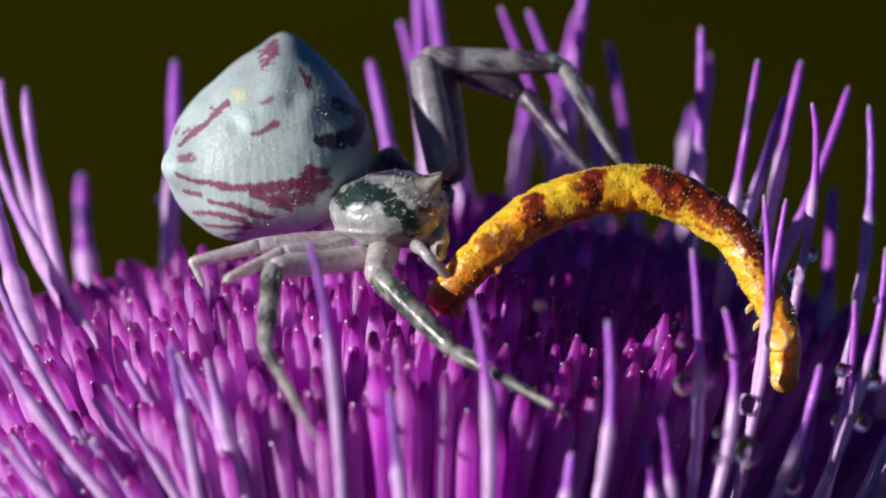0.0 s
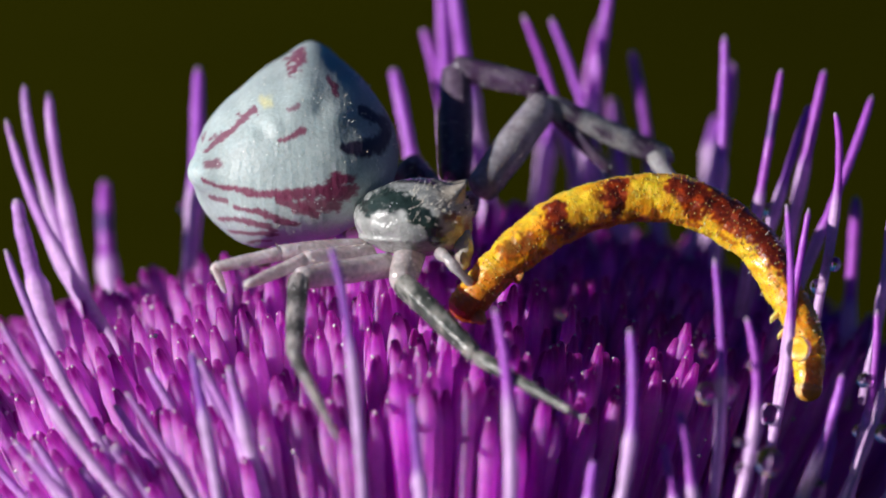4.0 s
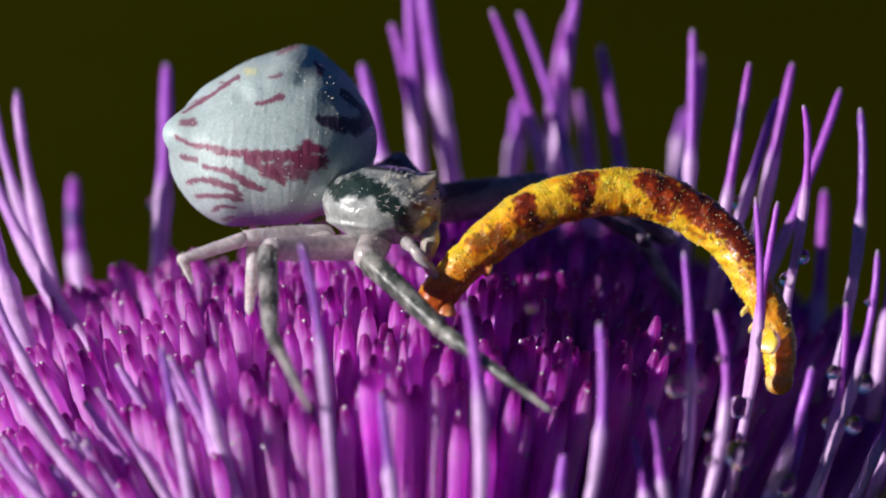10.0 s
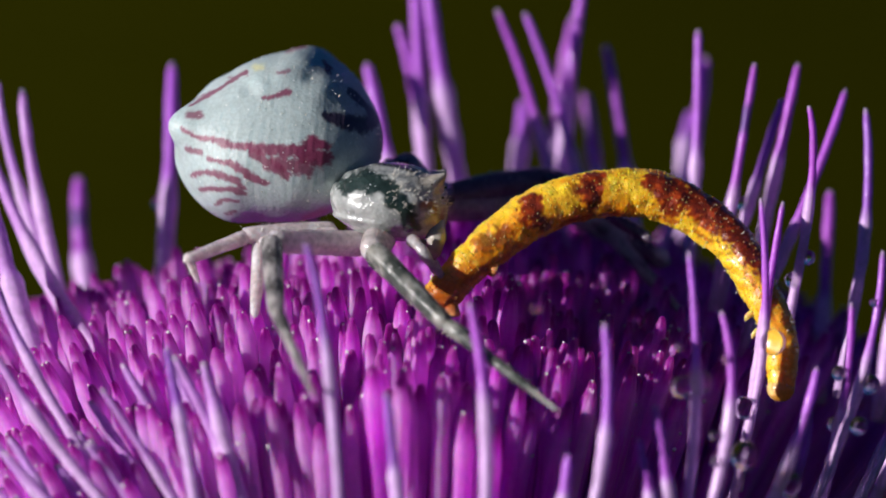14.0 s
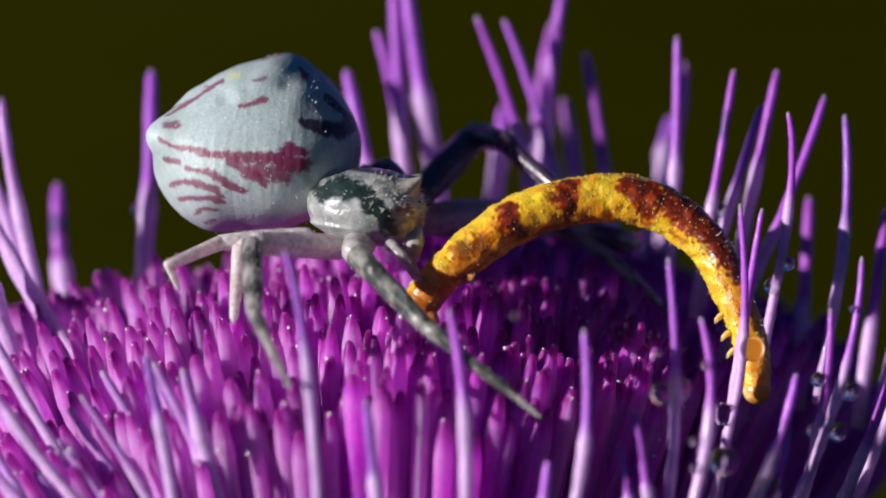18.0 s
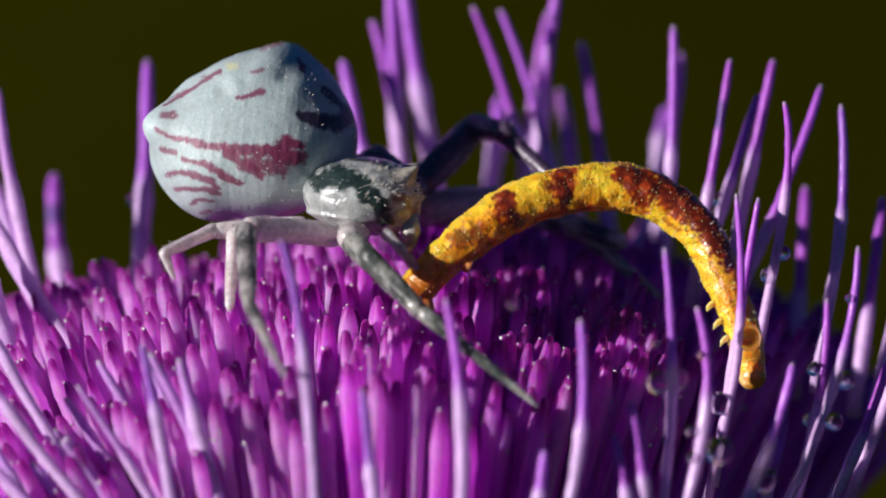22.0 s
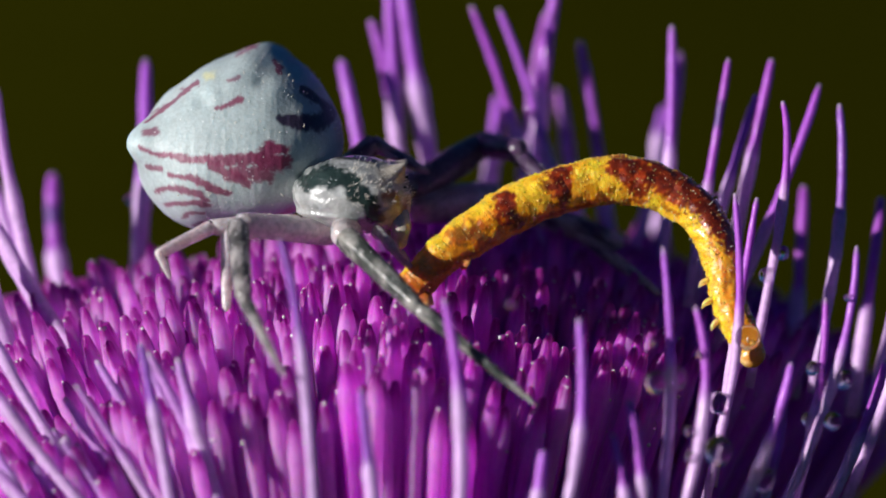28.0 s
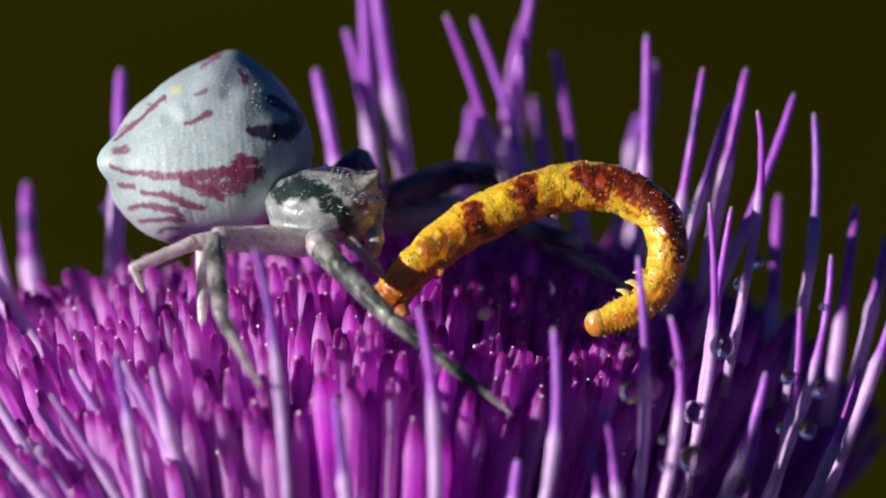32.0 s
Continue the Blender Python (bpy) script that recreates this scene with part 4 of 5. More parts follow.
def cephalothorax():
    bm = bmesh.new()
    layer = bm.verts.layers.float_color.new("pigment")
    bmesh.ops.create_icosphere(bm, subdivisions=6, radius=1.0)
    for v in bm.verts:
        n = v.co.copy()
        x, y, z = n.x * 1.55, n.y * 1.45, n.z * 1.02
        z += 0.10 * n.x * max(n.z, 0)
        if n.x > 0:
            z -= 0.22 * n.x ** 2 * (1 if n.z < 0 else -0.3)
        rim = math.exp(-((n.z + 0.52) / 0.07) ** 2) * smooth_step(0.3, -0.2, n.x)
        x, y = x * (1 + 0.06 * rim), y * (1 + 0.06 * rim)
        for side in (-1, 1):
            d = (n - Vector((0.75, 0.42 * side - 0.02, 0.60)).normalized()).length
            h = 0.42 * max(0.0, 1 - d / 0.30) ** 1.3
            x, z = x + h * 0.75, z + h * 0.75
        k = 1 + 0.03 * noise.noise(n * 4) + 0.006 * noise.noise(n * 17)
        v.co = (x * k, y * k, z * k)
        v[layer] = head_colour(*v.co)
    head = part("cephalothorax", bm, SHELL, spider, "grey-white shell with a dark green band")
    for x, y, z, r in ((1.30, -0.55, 0.72, 0.04), (1.42, -0.30, 0.55, 0.04), (1.05, -0.85, 0.62, 0.035), (1.48, -0.15, 0.30, 0.035), (1.38, -0.62, 0.30, 0.035)):
        bm = bmesh.new()
        bmesh.ops.create_icosphere(bm, subdivisions=2, radius=r)
        place(part("eye", bm, EYE_BLACK, head, "tiny glossy dark eye"), (x, y, z))
    for y in (-0.45, 0.35):
        bm = bmesh.new()
        layer = bm.verts.layers.float_color.new("pigment")
        lathe(bm, [(1.22, y, -0.35), (1.34, y - 0.03, -0.8), (1.30, y, -1.2), (1.22, y, -1.42)], [0.28, 0.27, 0.2, 0.07], 16, None,
              lambda f, a: (*mix((0.42, 0.40, 0.34), (0.16, 0.06, 0.03), smooth_step(0.5, 1.0, f + 0.2 * math.sin(a))), 1), layer)
        part("chelicera", bm, SHELL, head, "pale stout jaw")
    for y, reach in ((-1.0, 1.0), (0.75, 0.95)):
        bm = bmesh.new()
        layer = bm.verts.layers.float_color.new("pigment")
        line = catmull([(0.70, y, -0.85), (0.95, y - 0.35, -1.02), (1.25 * reach, y - 0.4, -1.35), (1.62 * reach, y - 0.15, -1.72)], 12)
        lathe(bm, line, [0.17 - 0.006 * i + 0.02 * math.sin(i * 1.6) for i in range(12)], 12, None, lambda f, a: (0.55, 0.52, 0.52, 1), layer)
        part("palp", bm, LEG_SKIN, head, "short pale palp")
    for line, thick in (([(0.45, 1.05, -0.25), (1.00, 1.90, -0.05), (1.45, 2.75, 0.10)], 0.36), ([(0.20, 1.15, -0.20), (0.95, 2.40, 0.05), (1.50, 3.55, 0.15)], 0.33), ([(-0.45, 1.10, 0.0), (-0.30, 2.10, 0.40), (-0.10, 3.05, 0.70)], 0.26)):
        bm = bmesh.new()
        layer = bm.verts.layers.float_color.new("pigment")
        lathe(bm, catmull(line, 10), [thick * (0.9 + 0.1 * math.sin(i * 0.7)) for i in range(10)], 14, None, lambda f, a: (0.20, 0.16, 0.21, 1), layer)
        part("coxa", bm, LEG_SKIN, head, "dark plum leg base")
    bm = bmesh.new()
    rng = random.Random(4)
    for _ in range(240):
        a, e = rng.uniform(-1.7, 0.5), rng.uniform(-0.2, 1.0)
        p = Vector((math.cos(a) * math.cos(e) * 1.5, math.sin(a) * math.cos(e) * 1.42, math.sin(e) * 1.0))
        way = (p.normalized() * 0.6 + Vector((rng.uniform(0, 0.9), rng.uniform(-0.5, 0.5), rng.uniform(-0.2, 0.8)))).normalized()
        n = rng.uniform(0.10, 0.26)
        lathe(bm, [p * 0.95, p + way * n * 0.5, p + way * n], [0.008, 0.006, 0.002], 4)
    hairs = part("fuzz", bm, HAIR, head, "fine golden bristles")
    hairs["kind"] = "stuff"
    bm = bmesh.new()
    for v in rng.sample(list(head.data.vertices), 170):
        if v.co.y < 0.0003 and v.co.z > -0.0004:
            bmesh.ops.create_icosphere(bm, subdivisions=1, radius=rng.uniform(0.008, 0.022), matrix=Matrix.Translation(v.co / MM))
    part("dew", bm, DEW, head, "fine beads of dew")["kind"] = "stuff"
    return head


def leg_piece(name, length, widths, pale, dark, bands, seed, label=""):
    """One rigid piece of a leg along +z, with blotches and short bristles; widths are radii along it."""
    bm = bmesh.new()
    layer = bm.verts.layers.float_color.new("pigment")
    n = 20
    line, radii = [], []
    for i in range(n):
        f = i / (n - 1)
        k = f * (len(widths) - 1)
        j = min(int(k), len(widths) - 2)
        r = widths[j] + (widths[j + 1] - widths[j]) * smooth_step(0, 1, k - j)
        cut = min(1.0, math.sqrt(max(1 - (1 - min(f / 0.09, 1)) ** 2, 0.05)), math.sqrt(max(1 - (1 - min((1 - f) / 0.09, 1)) ** 2, 0.05)))
        line.append((0, 0, f * (length + 0.26) - 0.13))
        radii.append(r * cut)

    def colour(f, a):
        w = noise.noise(Vector((f * length * 1.6 + seed, math.cos(a) * 0.9, math.sin(a) * 0.9)))
        v = noise.noise(Vector((f * length * 5 + seed, math.cos(a) * 2.5, math.sin(a) * 2.5)))
        c = mix(pale, dark, smooth_step(0.02, 0.35, w + 0.35 * v) * 0.85)
        for at, size in bands:
            c = mix(c, dark, 0.9 * smooth_step(0.0, 0.5, 1 - abs(f - at + 0.03 * v) / size + 0.8 * v))
        return (*c, 1)

    lathe(bm, line, radii, 18, lambda i, a: 1 + 0.05 * math.cos(2 * a + seed), colour, layer)
    rng = random.Random(seed)
    ob = part(name, bm, LEG_SKIN, spider, label)
    bm = bmesh.new()
    for _ in range(int(9 * length)):
        f, a = rng.random(), rng.uniform(0, 6.28)
        i = min(int(f * (n - 1)), n - 2)
        out = Vector((math.cos(a), math.sin(a), 0.5))
        p = Vector((0, 0, line[i][2])) + Vector((math.cos(a), math.sin(a), 0)) * radii[i] * 0.95
        lathe(bm, [p, p + out * rng.uniform(0.05, 0.12)], [0.009, 0.003], 4)
    part("fuzz", bm, HAIR, ob)["kind"] = "stuff"
    bm = bmesh.new()
    for _ in range(int(17 * length)):
        i, a = rng.randrange(1, n - 1), rng.uniform(0, 6.28)
        bmesh.ops.create_icosphere(bm, subdivisions=1, radius=rng.uniform(0.010, 0.026), matrix=Matrix.Translation((math.cos(a) * radii[i], math.sin(a) * radii[i], line[i][2])))
    part("dew", bm, DEW, ob)["kind"] = "stuff"
    return ob


FRONT_FAR = [
    (0, (0.02, -1.00, 2.08), (-0.55, 0.17, 5.13), (3.23, 0.60, 5.00), (4.87, 0.32, 2.14)),
    (1, (0.02, -1.00, 2.08), (-0.52, 0.25, 5.11), (3.23, 0.60, 4.99), (4.88, 0.57, 2.12)),
    (2.5, (0.14, -1.00, 2.08), (-0.21, 0.53, 5.01), (3.08, 0.60, 4.58), (4.81, -0.95, 2.23)),
    (3.5, (0.36, -1.00, 2.00), (1.24, 0.83, 4.64), (4.62, 0.83, 3.57), (5.45, -1.20, 2.24)),
    (5.5, (0.32, -1.00, 1.36), (3.43, -0.55, 2.43), (5.47, 0.60, 0.81), (6.52, -1.20, -0.03)),
    (6, (0.29, -1.00, 1.29), (3.37, -0.25, 2.28), (5.24, 0.60, 0.81), (6.67, -1.20, -0.41)),
    (7.5, (0.09, 0.15, 1.15), (3.11, 1.50, 1.67), (5.36, 1.75, 0.72), (7.01, 0.45, -1.88)),
    (11, (0.09, 0.15, 1.20), (3.11, 1.53, 1.67), (5.37, 1.75, 0.67), (7.01, 0.53, -1.96)),
    (13, (0.12, 0.15, 1.26), (2.97, 1.90, 1.54), (4.84, 1.90, 0.31), (6.69, 0.18, -1.85)),
    (16.5, (0.09, 0.15, 1.15), (2.67, 2.27, 0.99), (4.52, 1.75, 0.77), (6.44, -0.05, -1.13)),
    (19, (0.09, 0.15, 1.00), (2.36, 2.60, 1.01), (4.31, 1.75, 0.49), (6.66, 0.25, -1.36)),
    (28, (0.06, 0.15, 1.08), (2.31, 2.60, 1.17), (4.31, 1.75, 0.46), (6.63, 0.08, -1.25)),
    (32, (0.03, 0.15, 0.96), (1.97, 2.85, 1.05), (3.97, 1.75, 0.52), (6.50, 0.10, -0.92)),
]
SECOND_FAR = [
    (0, (0.24, 0.20, 1.84), (-0.14, 0.45, 5.04), (2.16, 0.80, 4.18), (3.82, -0.40, 2.19)),
    (2.5, (0.24, 0.20, 1.87), (0.09, 1.05, 4.99), (2.24, 0.80, 4.14), (3.83, -0.40, 2.23)),
    (3.5, (-0.24, 0.20, 1.99), (-0.31, 1.12, 5.09), (1.86, 0.80, 4.54), (3.90, 0.58, 2.32)),
    (5.5, (-0.28, 0.20, 2.12), (0.40, 2.23, 4.55), (1.78, 0.80, 4.07), (3.44, -0.40, 2.52)),
    (6, (-0.21, 0.20, 2.05), (1.00, 2.42, 4.05), (2.17, 0.80, 3.57), (3.51, -0.40, 2.34)),
    (6.5, (0.06, 0.20, 1.96), (1.86, 2.53, 3.32), (2.70, 0.80, 3.03), (3.74, -0.40, 2.04)),
    (7, (0.24, 0.20, 1.76), (2.40, 2.48, 2.58), (3.17, 0.80, 2.38), (4.20, -0.40, 1.65)),
    (7.5, (0.09, 0.20, 1.46), (3.03, 1.53, 1.59), (3.94, 0.80, 1.41), (4.96, -0.40, 0.81)),
    (13, (0.09, 0.20, 1.46), (2.96, 1.70, 1.55), (3.94, 0.80, 1.37), (4.89, -0.40, 0.78)),
    (14.5, (0.17, 0.20, 1.46), (2.73, 2.05, 2.14), (3.47, 0.80, 1.95), (4.66, -0.40, 1.12)),
    (16.5, (0.02, 0.20, 1.69), (1.50, 2.65, 3.20), (2.24, 0.80, 3.15), (3.59, -0.40, 2.04)),
    (22, (0.09, 0.20, 1.66), (1.65, 2.60, 3.16), (2.32, 0.80, 3.11), (3.59, -0.40, 2.01)),
    (23, (0.09, 0.20, 1.53), (1.74, 2.90, 2.20), (2.55, 0.80, 2.26), (3.51, -0.40, 1.81)),
    (24, (0.03, 0.20, 1.59), (2.04, 2.60, 2.37), (2.71, 0.80, 2.38), (3.56, -0.40, 1.81)),
    (25.5, (0.09, 0.20, 1.69), (2.27, 2.30, 2.81), (2.78, 0.80, 2.64), (3.56, -0.40, 1.88)),
    (28, (-0.06, 0.20, 1.53), (1.89, 2.53, 2.64), (2.66, 0.80, 2.63), (3.56, -0.40, 1.85)),
    (30, (-0.06, 0.20, 1.66), (2.24, 2.35, 2.39), (2.78, 0.80, 2.35), (3.56, -0.40, 1.73)),
    (32, (-0.09, 0.20, 1.56), (1.89, 2.70, 2.10), (2.86, 0.80, 2.20), (3.67, -0.40, 1.70)),
]
REAR_FAR = [
    (0, (-1.74, -0.30, 2.10), (-1.41, 0.48, 2.51), (-0.74, -0.90, 1.99)),
    (6, (-1.66, -0.30, 2.10), (-1.29, 0.45, 2.51), (-0.59, -0.90, 1.99)),
    (9, (-1.43, -0.30, 2.10), (-0.95, 0.42, 2.44), (-0.29, -0.92, 1.84)),
    (19, (-1.43, -0.30, 2.18), (-0.83, 0.35, 2.47), (-0.06, -0.92, 1.84)),
    (22.5, (-1.58, -0.30, 2.21), (-1.06, 0.38, 2.56), (0.09, -0.53, 1.89)),
    (23, (-1.71, -0.30, 2.21), (-1.28, 0.25, 2.83), (0.09, -0.12, 2.09)),
    (28, (-1.77, -0.30, 2.21), (-1.10, -0.17, 2.84), (0.32, -0.38, 2.11)),
    (30, (-1.58, -0.30, 2.21), (-1.10, 0.30, 2.72), (-0.21, -0.90, 2.15)),
    (32, (-1.43, -0.30, 2.18), (-0.75, -0.02, 2.74), (-0.24, -1.37, 2.03)),
]
FRONT_NEAR = [
    (0, (-1.51, -3.60, 0.45), (-1.70, -5.02, -0.25), (0.26, -6.87, -1.99), (3.04, -9.27, -3.30)),
    (6, (-1.42, -3.60, 0.48), (-1.64, -5.07, -0.13), (0.26, -7.07, -1.76), (3.01, -9.47, -3.14)),
    (9, (-1.51, -3.60, 0.57), (-1.75, -5.12, 0.17), (0.20, -7.08, -1.46), (2.99, -9.12, -3.25)),
    (13, (-1.54, -3.60, 0.75), (-1.74, -5.15, 0.44), (0.17, -7.10, -1.24), (2.97, -8.95, -3.23)),
    (19, (-1.51, -3.60, 0.83), (-1.66, -5.17, 0.61), (0.13, -7.27, -1.02), (3.02, -8.72, -3.20)),
    (28, (-1.72, -3.60, 0.92), (-1.81, -5.20, 0.76), (0.10, -7.17, -0.88), (3.05, -8.15, -3.25)),
    (32, (-1.75, -3.60, 0.86), (-1.79, -5.20, 0.70), (0.04, -7.25, -0.93), (3.10, -7.65, -3.32)),
]
SECOND_NEAR = [
    (0, (-1.98, -3.60, 0.11), (-4.40, -5.38, -0.04), (-4.51, -7.70, -1.78), (-3.15, -10.38, -3.77)),
    (3.5, (-1.98, -3.60, 0.11), (-4.37, -5.40, -0.07), (-4.43, -7.75, -1.77), (-3.15, -10.52, -3.68)),
    (6, (-1.95, -3.60, 0.14), (-3.71, -6.02, -0.13), (-3.58, -8.37, -1.82), (-3.05, -11.82, -2.73)),
    (7, (-1.98, -3.60, 0.18), (-3.83, -5.95, -0.02), (-3.86, -8.30, -1.71), (-3.06, -11.62, -2.84)),
    (9, (-2.01, -3.60, 0.36), (-4.28, -5.57, 0.39), (-4.16, -7.82, -1.45), (-3.08, -10.90, -2.96)),
    (13, (-2.01, -3.60, 0.51), (-4.34, -5.47, 0.73), (-4.12, -7.88, -0.90), (-3.11, -10.88, -2.63)),
    (19, (-1.98, -3.60, 0.63), (-4.31, -5.47, 0.93), (-4.16, -7.88, -0.70), (-3.20, -11.00, -2.19)),
    (28, (-2.10, -3.60, 0.70), (-4.55, -5.30, 1.09), (-4.31, -7.65, -0.58), (-3.22, -10.67, -2.18)),
    (32, (-2.10, -3.60, 0.63), (-4.52, -5.35, 0.98), (-4.23, -7.60, -0.84), (-3.18, -10.75, -2.22)),
]
THIRD_NEAR = [
    (0, (-2.66, -3.20, 0.52), (-4.84, -4.33, 0.45), (-6.46, -5.03, 0.10)),
    (6, (-2.66, -3.20, 0.52), (-4.84, -4.33, 0.48), (-6.49, -4.98, 0.16)),
    (9, (-2.73, -3.20, 0.71), (-4.91, -4.33, 0.69), (-6.54, -4.98, 0.24)),
    (19, (-2.88, -3.20, 0.86), (-5.22, -3.92, 0.77), (-6.48, -5.12, 0.29)),
    (28, (-3.03, -3.20, 0.92), (-5.29, -4.15, 0.91), (-6.56, -5.30, 0.33)),
    (32, (-3.10, -3.20, 0.89), (-5.04, -4.70, 0.79), (-6.58, -5.42, 0.20)),
]
FOURTH_NEAR = [
    (0, (-2.51, -3.40, 0.37), (-4.17, -4.65, 0.30), (-5.53, -6.10, -0.24)),
    (6, (-2.51, -3.40, 0.37), (-4.16, -4.65, 0.35), (-5.59, -6.05, -0.15)),
    (8, (-2.65, -3.40, 0.46), (-4.47, -4.40, 0.40), (-5.13, -6.08, -0.62)),
    (9, (-2.73, -3.40, 0.54), (-4.71, -4.00, 0.42), (-4.78, -5.53, -0.96)),
    (19, (-2.73, -3.40, 0.73), (-4.69, -4.08, 0.67), (-4.79, -5.17, -1.07)),
    (28, (-2.88, -3.40, 0.83), (-4.85, -4.03, 0.81), (-4.87, -4.78, -1.11)),
    (32, (-2.88, -3.40, 0.76), (-4.85, -4.03, 0.66), (-4.84, -4.78, -1.26)),
]


def leg(names, rows, lengths, widths, pale, dark, bands, seed, shade=None):
    """A jointed leg; rows hold its joints time by time. Returns pieces with their poses."""
    made = []
    for i, name in enumerate(names):
        ob = leg_piece(name, lengths[i], widths[i], pale if i or not shade else shade, dark if i or not shade else mix(shade, dark, 0.25), bands[i], seed + i)
        keys = []
        for t, *joints in rows:
            a, b = Vector(joints[i]) - SPIDER_FOOT, Vector(joints[i + 1]) - SPIDER_FOOT
            keys.append((t, Matrix.Translation(a * MM) @ (b - a).to_track_quat("Z", "Y").to_matrix().to_4x4()))
        made.append((ob, keys))
    return made


PALE, PLUM, GREEN_GREY = (0.48, 0.48, 0.49), (0.09, 0.045, 0.11), (0.060, 0.075, 0.066)
THREE, TWO = ("femur", "tibia", "tarsus"), ("femur", "tarsus")
moving = []
moving += leg(THREE, FRONT_FAR, (3.32, 3.78, 3.31), ([0.44, 0.49, 0.42], [0.36, 0.33, 0.28], [0.24, 0.18, 0.10]), PALE, PLUM, ([(0.75, 0.05)], [(0.25, 0.06), (0.8, 0.12)], []), 11, (0.44, 0.42, 0.46))
# second far leg tinted dark: the shade behind the body is put into its colour
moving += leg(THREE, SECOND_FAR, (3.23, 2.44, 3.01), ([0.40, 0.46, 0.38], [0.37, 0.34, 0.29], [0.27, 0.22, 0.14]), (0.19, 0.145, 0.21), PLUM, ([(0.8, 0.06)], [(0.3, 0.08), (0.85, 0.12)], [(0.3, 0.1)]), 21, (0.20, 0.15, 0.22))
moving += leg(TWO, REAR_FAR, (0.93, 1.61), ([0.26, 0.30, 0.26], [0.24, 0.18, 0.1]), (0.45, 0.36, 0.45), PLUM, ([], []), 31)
moving += leg(THREE, FRONT_NEAR, (1.60, 3.20, 3.90), ([0.42, 0.40, 0.34], [0.33, 0.29, 0.23], [0.21, 0.14, 0.05]), (0.44, 0.44, 0.40), GREEN_GREY, ([(0.8, 0.12)], [(0.35, 0.12), (0.75, 0.15)], [(0.25, 0.12), (0.6, 0.2)]), 41, (0.74, 0.68, 0.67))
moving += leg(THREE, SECOND_NEAR, (3.00, 2.90, 3.60), ([0.36, 0.34, 0.31], [0.28, 0.25, 0.20], [0.19, 0.13, 0.05]), (0.52, 0.49, 0.48), (0.10, 0.10, 0.10), ([], [(0.3, 0.15), (0.7, 0.12)], [(0.2, 0.1)]), 51, (0.86, 0.77, 0.77))
BENT = [(t, a, b, c, (c[0] + 0.22, c[1] + 0.10, c[2] - 0.55)) for t, a, b, c in THIRD_NEAR]
moving += leg(THREE, BENT, (2.45, 1.80, 0.60), ([0.25, 0.27, 0.21], [0.20, 0.17, 0.14], [0.13, 0.11, 0.06]), (0.93, 0.86, 0.84), (0.80, 0.66, 0.67), ([], [], []), 61)
moving += leg(TWO, FOURTH_NEAR, (2.07, 2.06), ([0.30, 0.27, 0.22], [0.20, 0.17, 0.12]), (0.92, 0.84, 0.83), (0.80, 0.66, 0.66), ([], []), 71)
abdomen_part, head_part = abdomen(), cephalothorax()
ring_parts, ring_keys = caterpillar()

# ---- water drops ----
DROPS = [
    (6.08, -8.31, -2.68, 0.28),
    (6.55, -8.31, -2.57, 0.31),
    (7.82, -5.52, -3.53, 0.29),
    (7.63, -8.74, -4.34, 0.37),
    (8.61, -5.43, -1.85, 0.33),
    (10.71, -6.61, -3.88, 0.24),
    (11.00, -6.48, -2.83, 0.26),
    (10.12, -6.25, -3.88, 0.19),
    (10.24, -6.13, -2.58, 0.19),
    (9.78, -2.12, 0.05, 0.20),
    (9.37, -2.12, -0.55, 0.21),
    (5.16, 6.54, 2.62, 0.15),
    (3.84, 6.26, 6.03, 0.11),
    (-7.95, 4.36, 0.99, 0.14),
    (-11.52, 2.58, 4.20, 0.09),
    (6.89, -8.69, -3.85, 0.13),
    (6.92, -8.76, -4.51, 0.14),
    (8.82, -7.79, -5.19, 0.34),
    (2.39, -9.95, -0.52, 0.14),
    (11.11, -6.25, -0.75, 0.10),
    (7.18, -8.38, -1.96, 0.11),
    (8.25, 0.93, 1.25, 0.18),
    (10.38, -6.18, -3.23, 0.12),
    (8.96, -7.73, -4.34, 0.13),
    (2.80, 7.88, -1.25, 0.13),
    (6.03, -8.23, -1.66, 0.11),
]
for x, y, z, r in DROPS:
    bm = bmesh.new()
    bmesh.ops.create_icosphere(bm, subdivisions=3, radius=r)
    for v in bm.verts:
        v.co.z *= 1.08 if v.co.z < 0 else 1.0
    tagged(place(part("water_drop", bm, WATER), (x, y, z)), "clear round dew drop clinging to a style", "water drop", "dew drops")

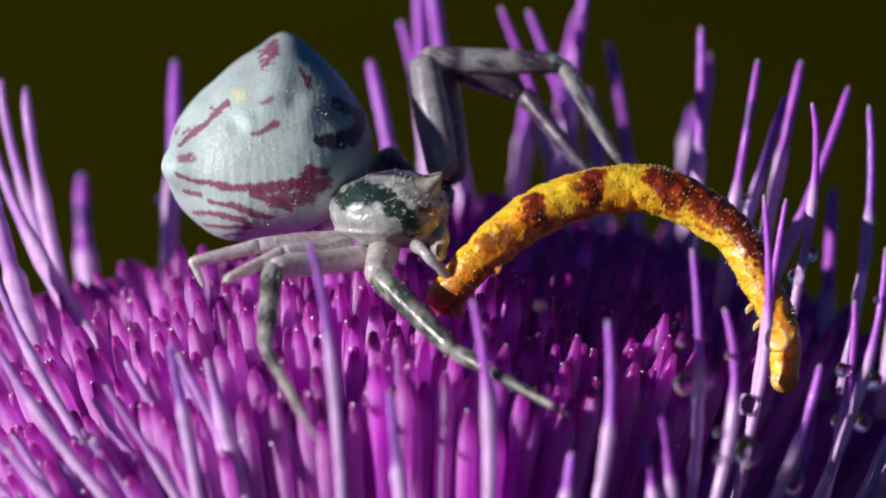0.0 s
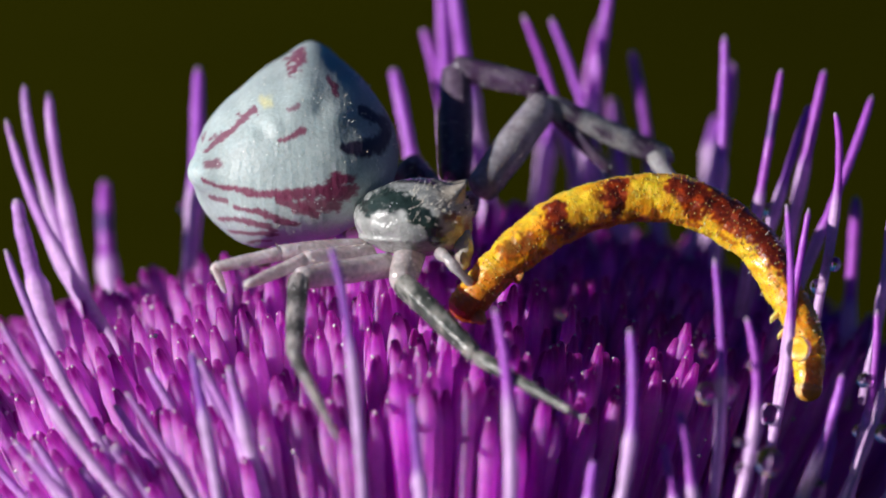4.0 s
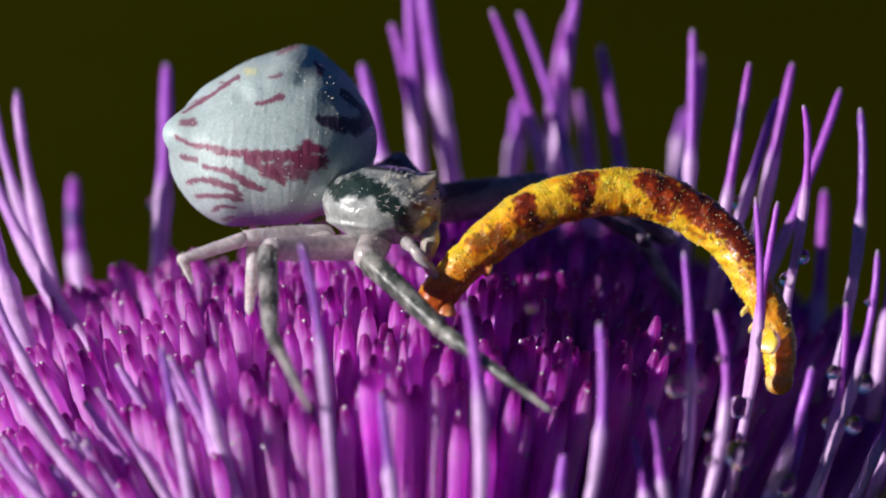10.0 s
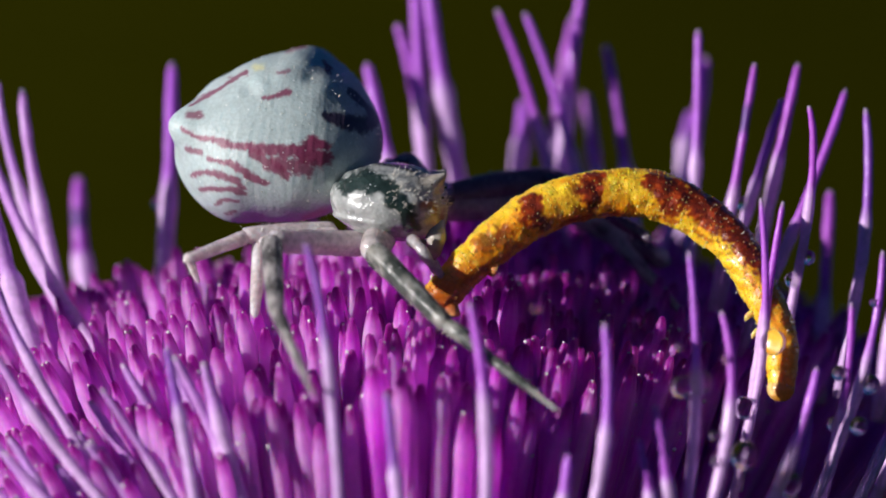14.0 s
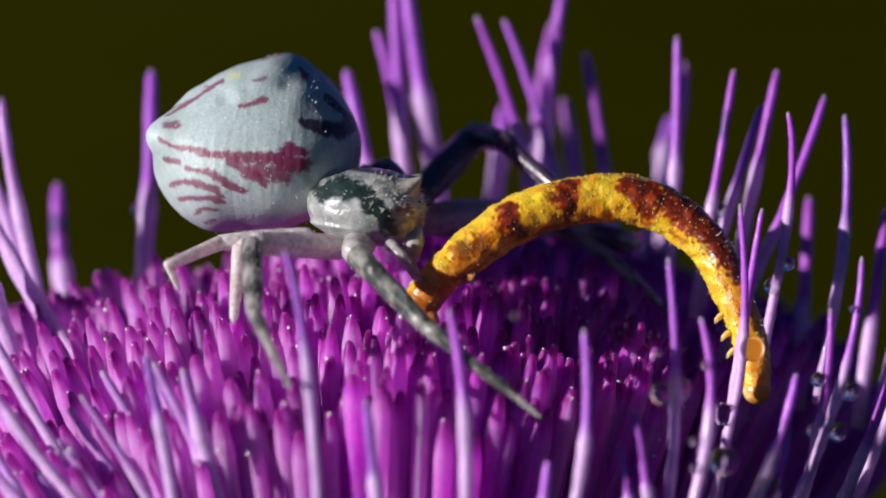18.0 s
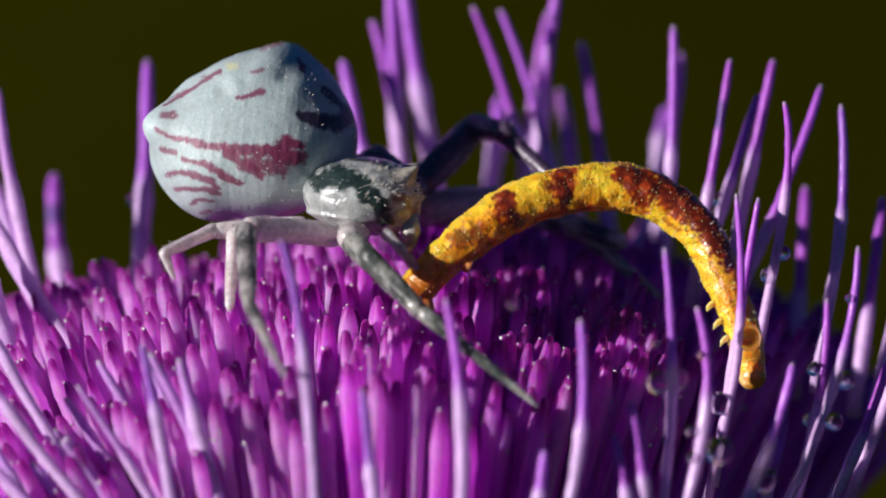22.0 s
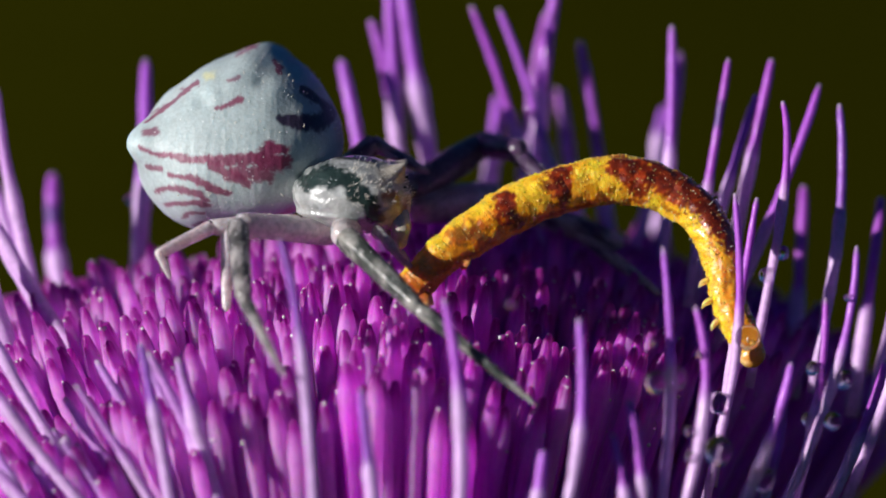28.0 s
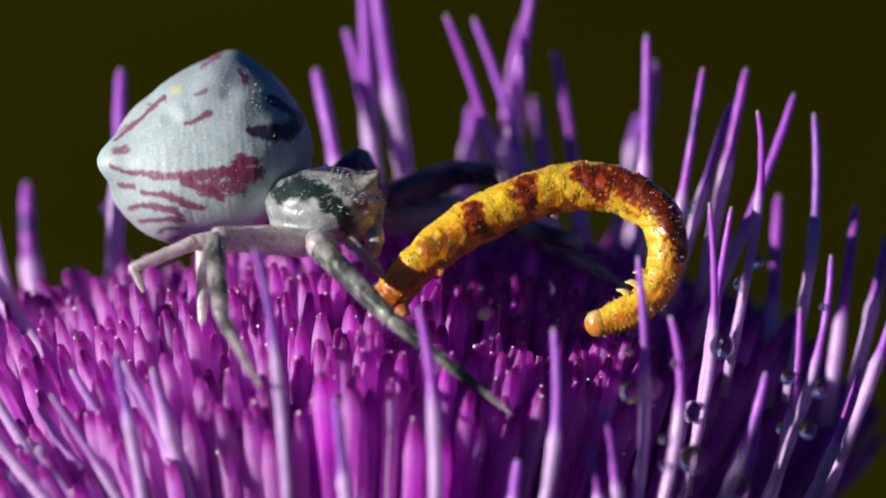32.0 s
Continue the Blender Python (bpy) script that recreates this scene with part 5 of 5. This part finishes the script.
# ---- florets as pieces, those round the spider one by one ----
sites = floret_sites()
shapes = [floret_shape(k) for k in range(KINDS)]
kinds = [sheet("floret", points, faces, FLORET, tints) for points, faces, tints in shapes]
near = sorted(sites, key=lambda s: abs(s[0] + 1.0) / 1.6 + abs(s[1] + 7.0))[:300]
picked = {id(s) for s in near}
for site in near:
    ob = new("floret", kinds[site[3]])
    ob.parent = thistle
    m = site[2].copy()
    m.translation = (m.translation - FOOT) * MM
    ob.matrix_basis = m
points, faces, tints = [], [], []
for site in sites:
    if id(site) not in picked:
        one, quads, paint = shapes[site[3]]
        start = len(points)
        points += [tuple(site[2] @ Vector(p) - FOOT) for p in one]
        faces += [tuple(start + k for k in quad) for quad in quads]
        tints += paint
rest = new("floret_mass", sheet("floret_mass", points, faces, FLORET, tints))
rest.parent = thistle
rest["label"], rest["kind"] = "crowded magenta florets with dark tips", "stuff"

bead = bmesh.new()
bmesh.ops.create_icosphere(bead, subdivisions=2, radius=1.0)
bead_points, bead_faces = [v.co.copy() for v in bead.verts], [tuple(v.index for v in f.verts) for f in bead.faces]
bead.free()
points, faces = [], []
rng = random.Random(8)
for x, y, m, kind in sites:
    rows = floret_rings(kind)[0]
    for k in range(rng.choice((1, 1, 2, 3, 4)) if y < 4 else 1):
        a, down, r = rng.uniform(0, 6.28), rng.uniform(0.0, 1.9), rng.uniform(0.018, 0.045) * rng.choice((1, 1, 1.5))
        if k == 0 and rng.random() < 0.5:
            down, r = rng.uniform(0.0, 0.12), rng.uniform(0.022, 0.055)
        w = max(r0 + (r1 - r0) * (down - d0) / (d1 - d0) for (d0, r0, _), (d1, r1, _) in zip(rows, rows[1:]) if down <= d1 and (down >= d0 or d0 == 0))
        at = m @ Vector((math.cos(a) * w, math.sin(a) * w, -down)) - FOOT
        start = len(points)
        points += [tuple(at + p * r) for p in bead_points]
        faces += [tuple(start + k for k in f) for f in bead_faces]
dew = new("dew", sheet("dew", points, faces, DEW))
dew.parent = thistle
dew["label"], dew["kind"] = "fine dew on the florets", "stuff"


# ---- what moves ----
def motions():
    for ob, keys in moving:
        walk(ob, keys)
    foot = SPIDER_FOOT
    walk(abdomen_part, [(t, pose((x - foot.x) * MM, (y - foot.y) * MM, (z - foot.z) * MM, rx, ry, rz)) for t, x, y, z, rx, ry, rz in ABDOMEN])
    walk(head_part, [(t, pose((x - foot.x) * MM, (y - foot.y) * MM, (z - foot.z) * MM, 0, ry, 0)) for t, x, y, z, ry in HEAD])
    for ob, keys in zip(ring_parts, ring_keys):
        walk(ob, keys)


motions()
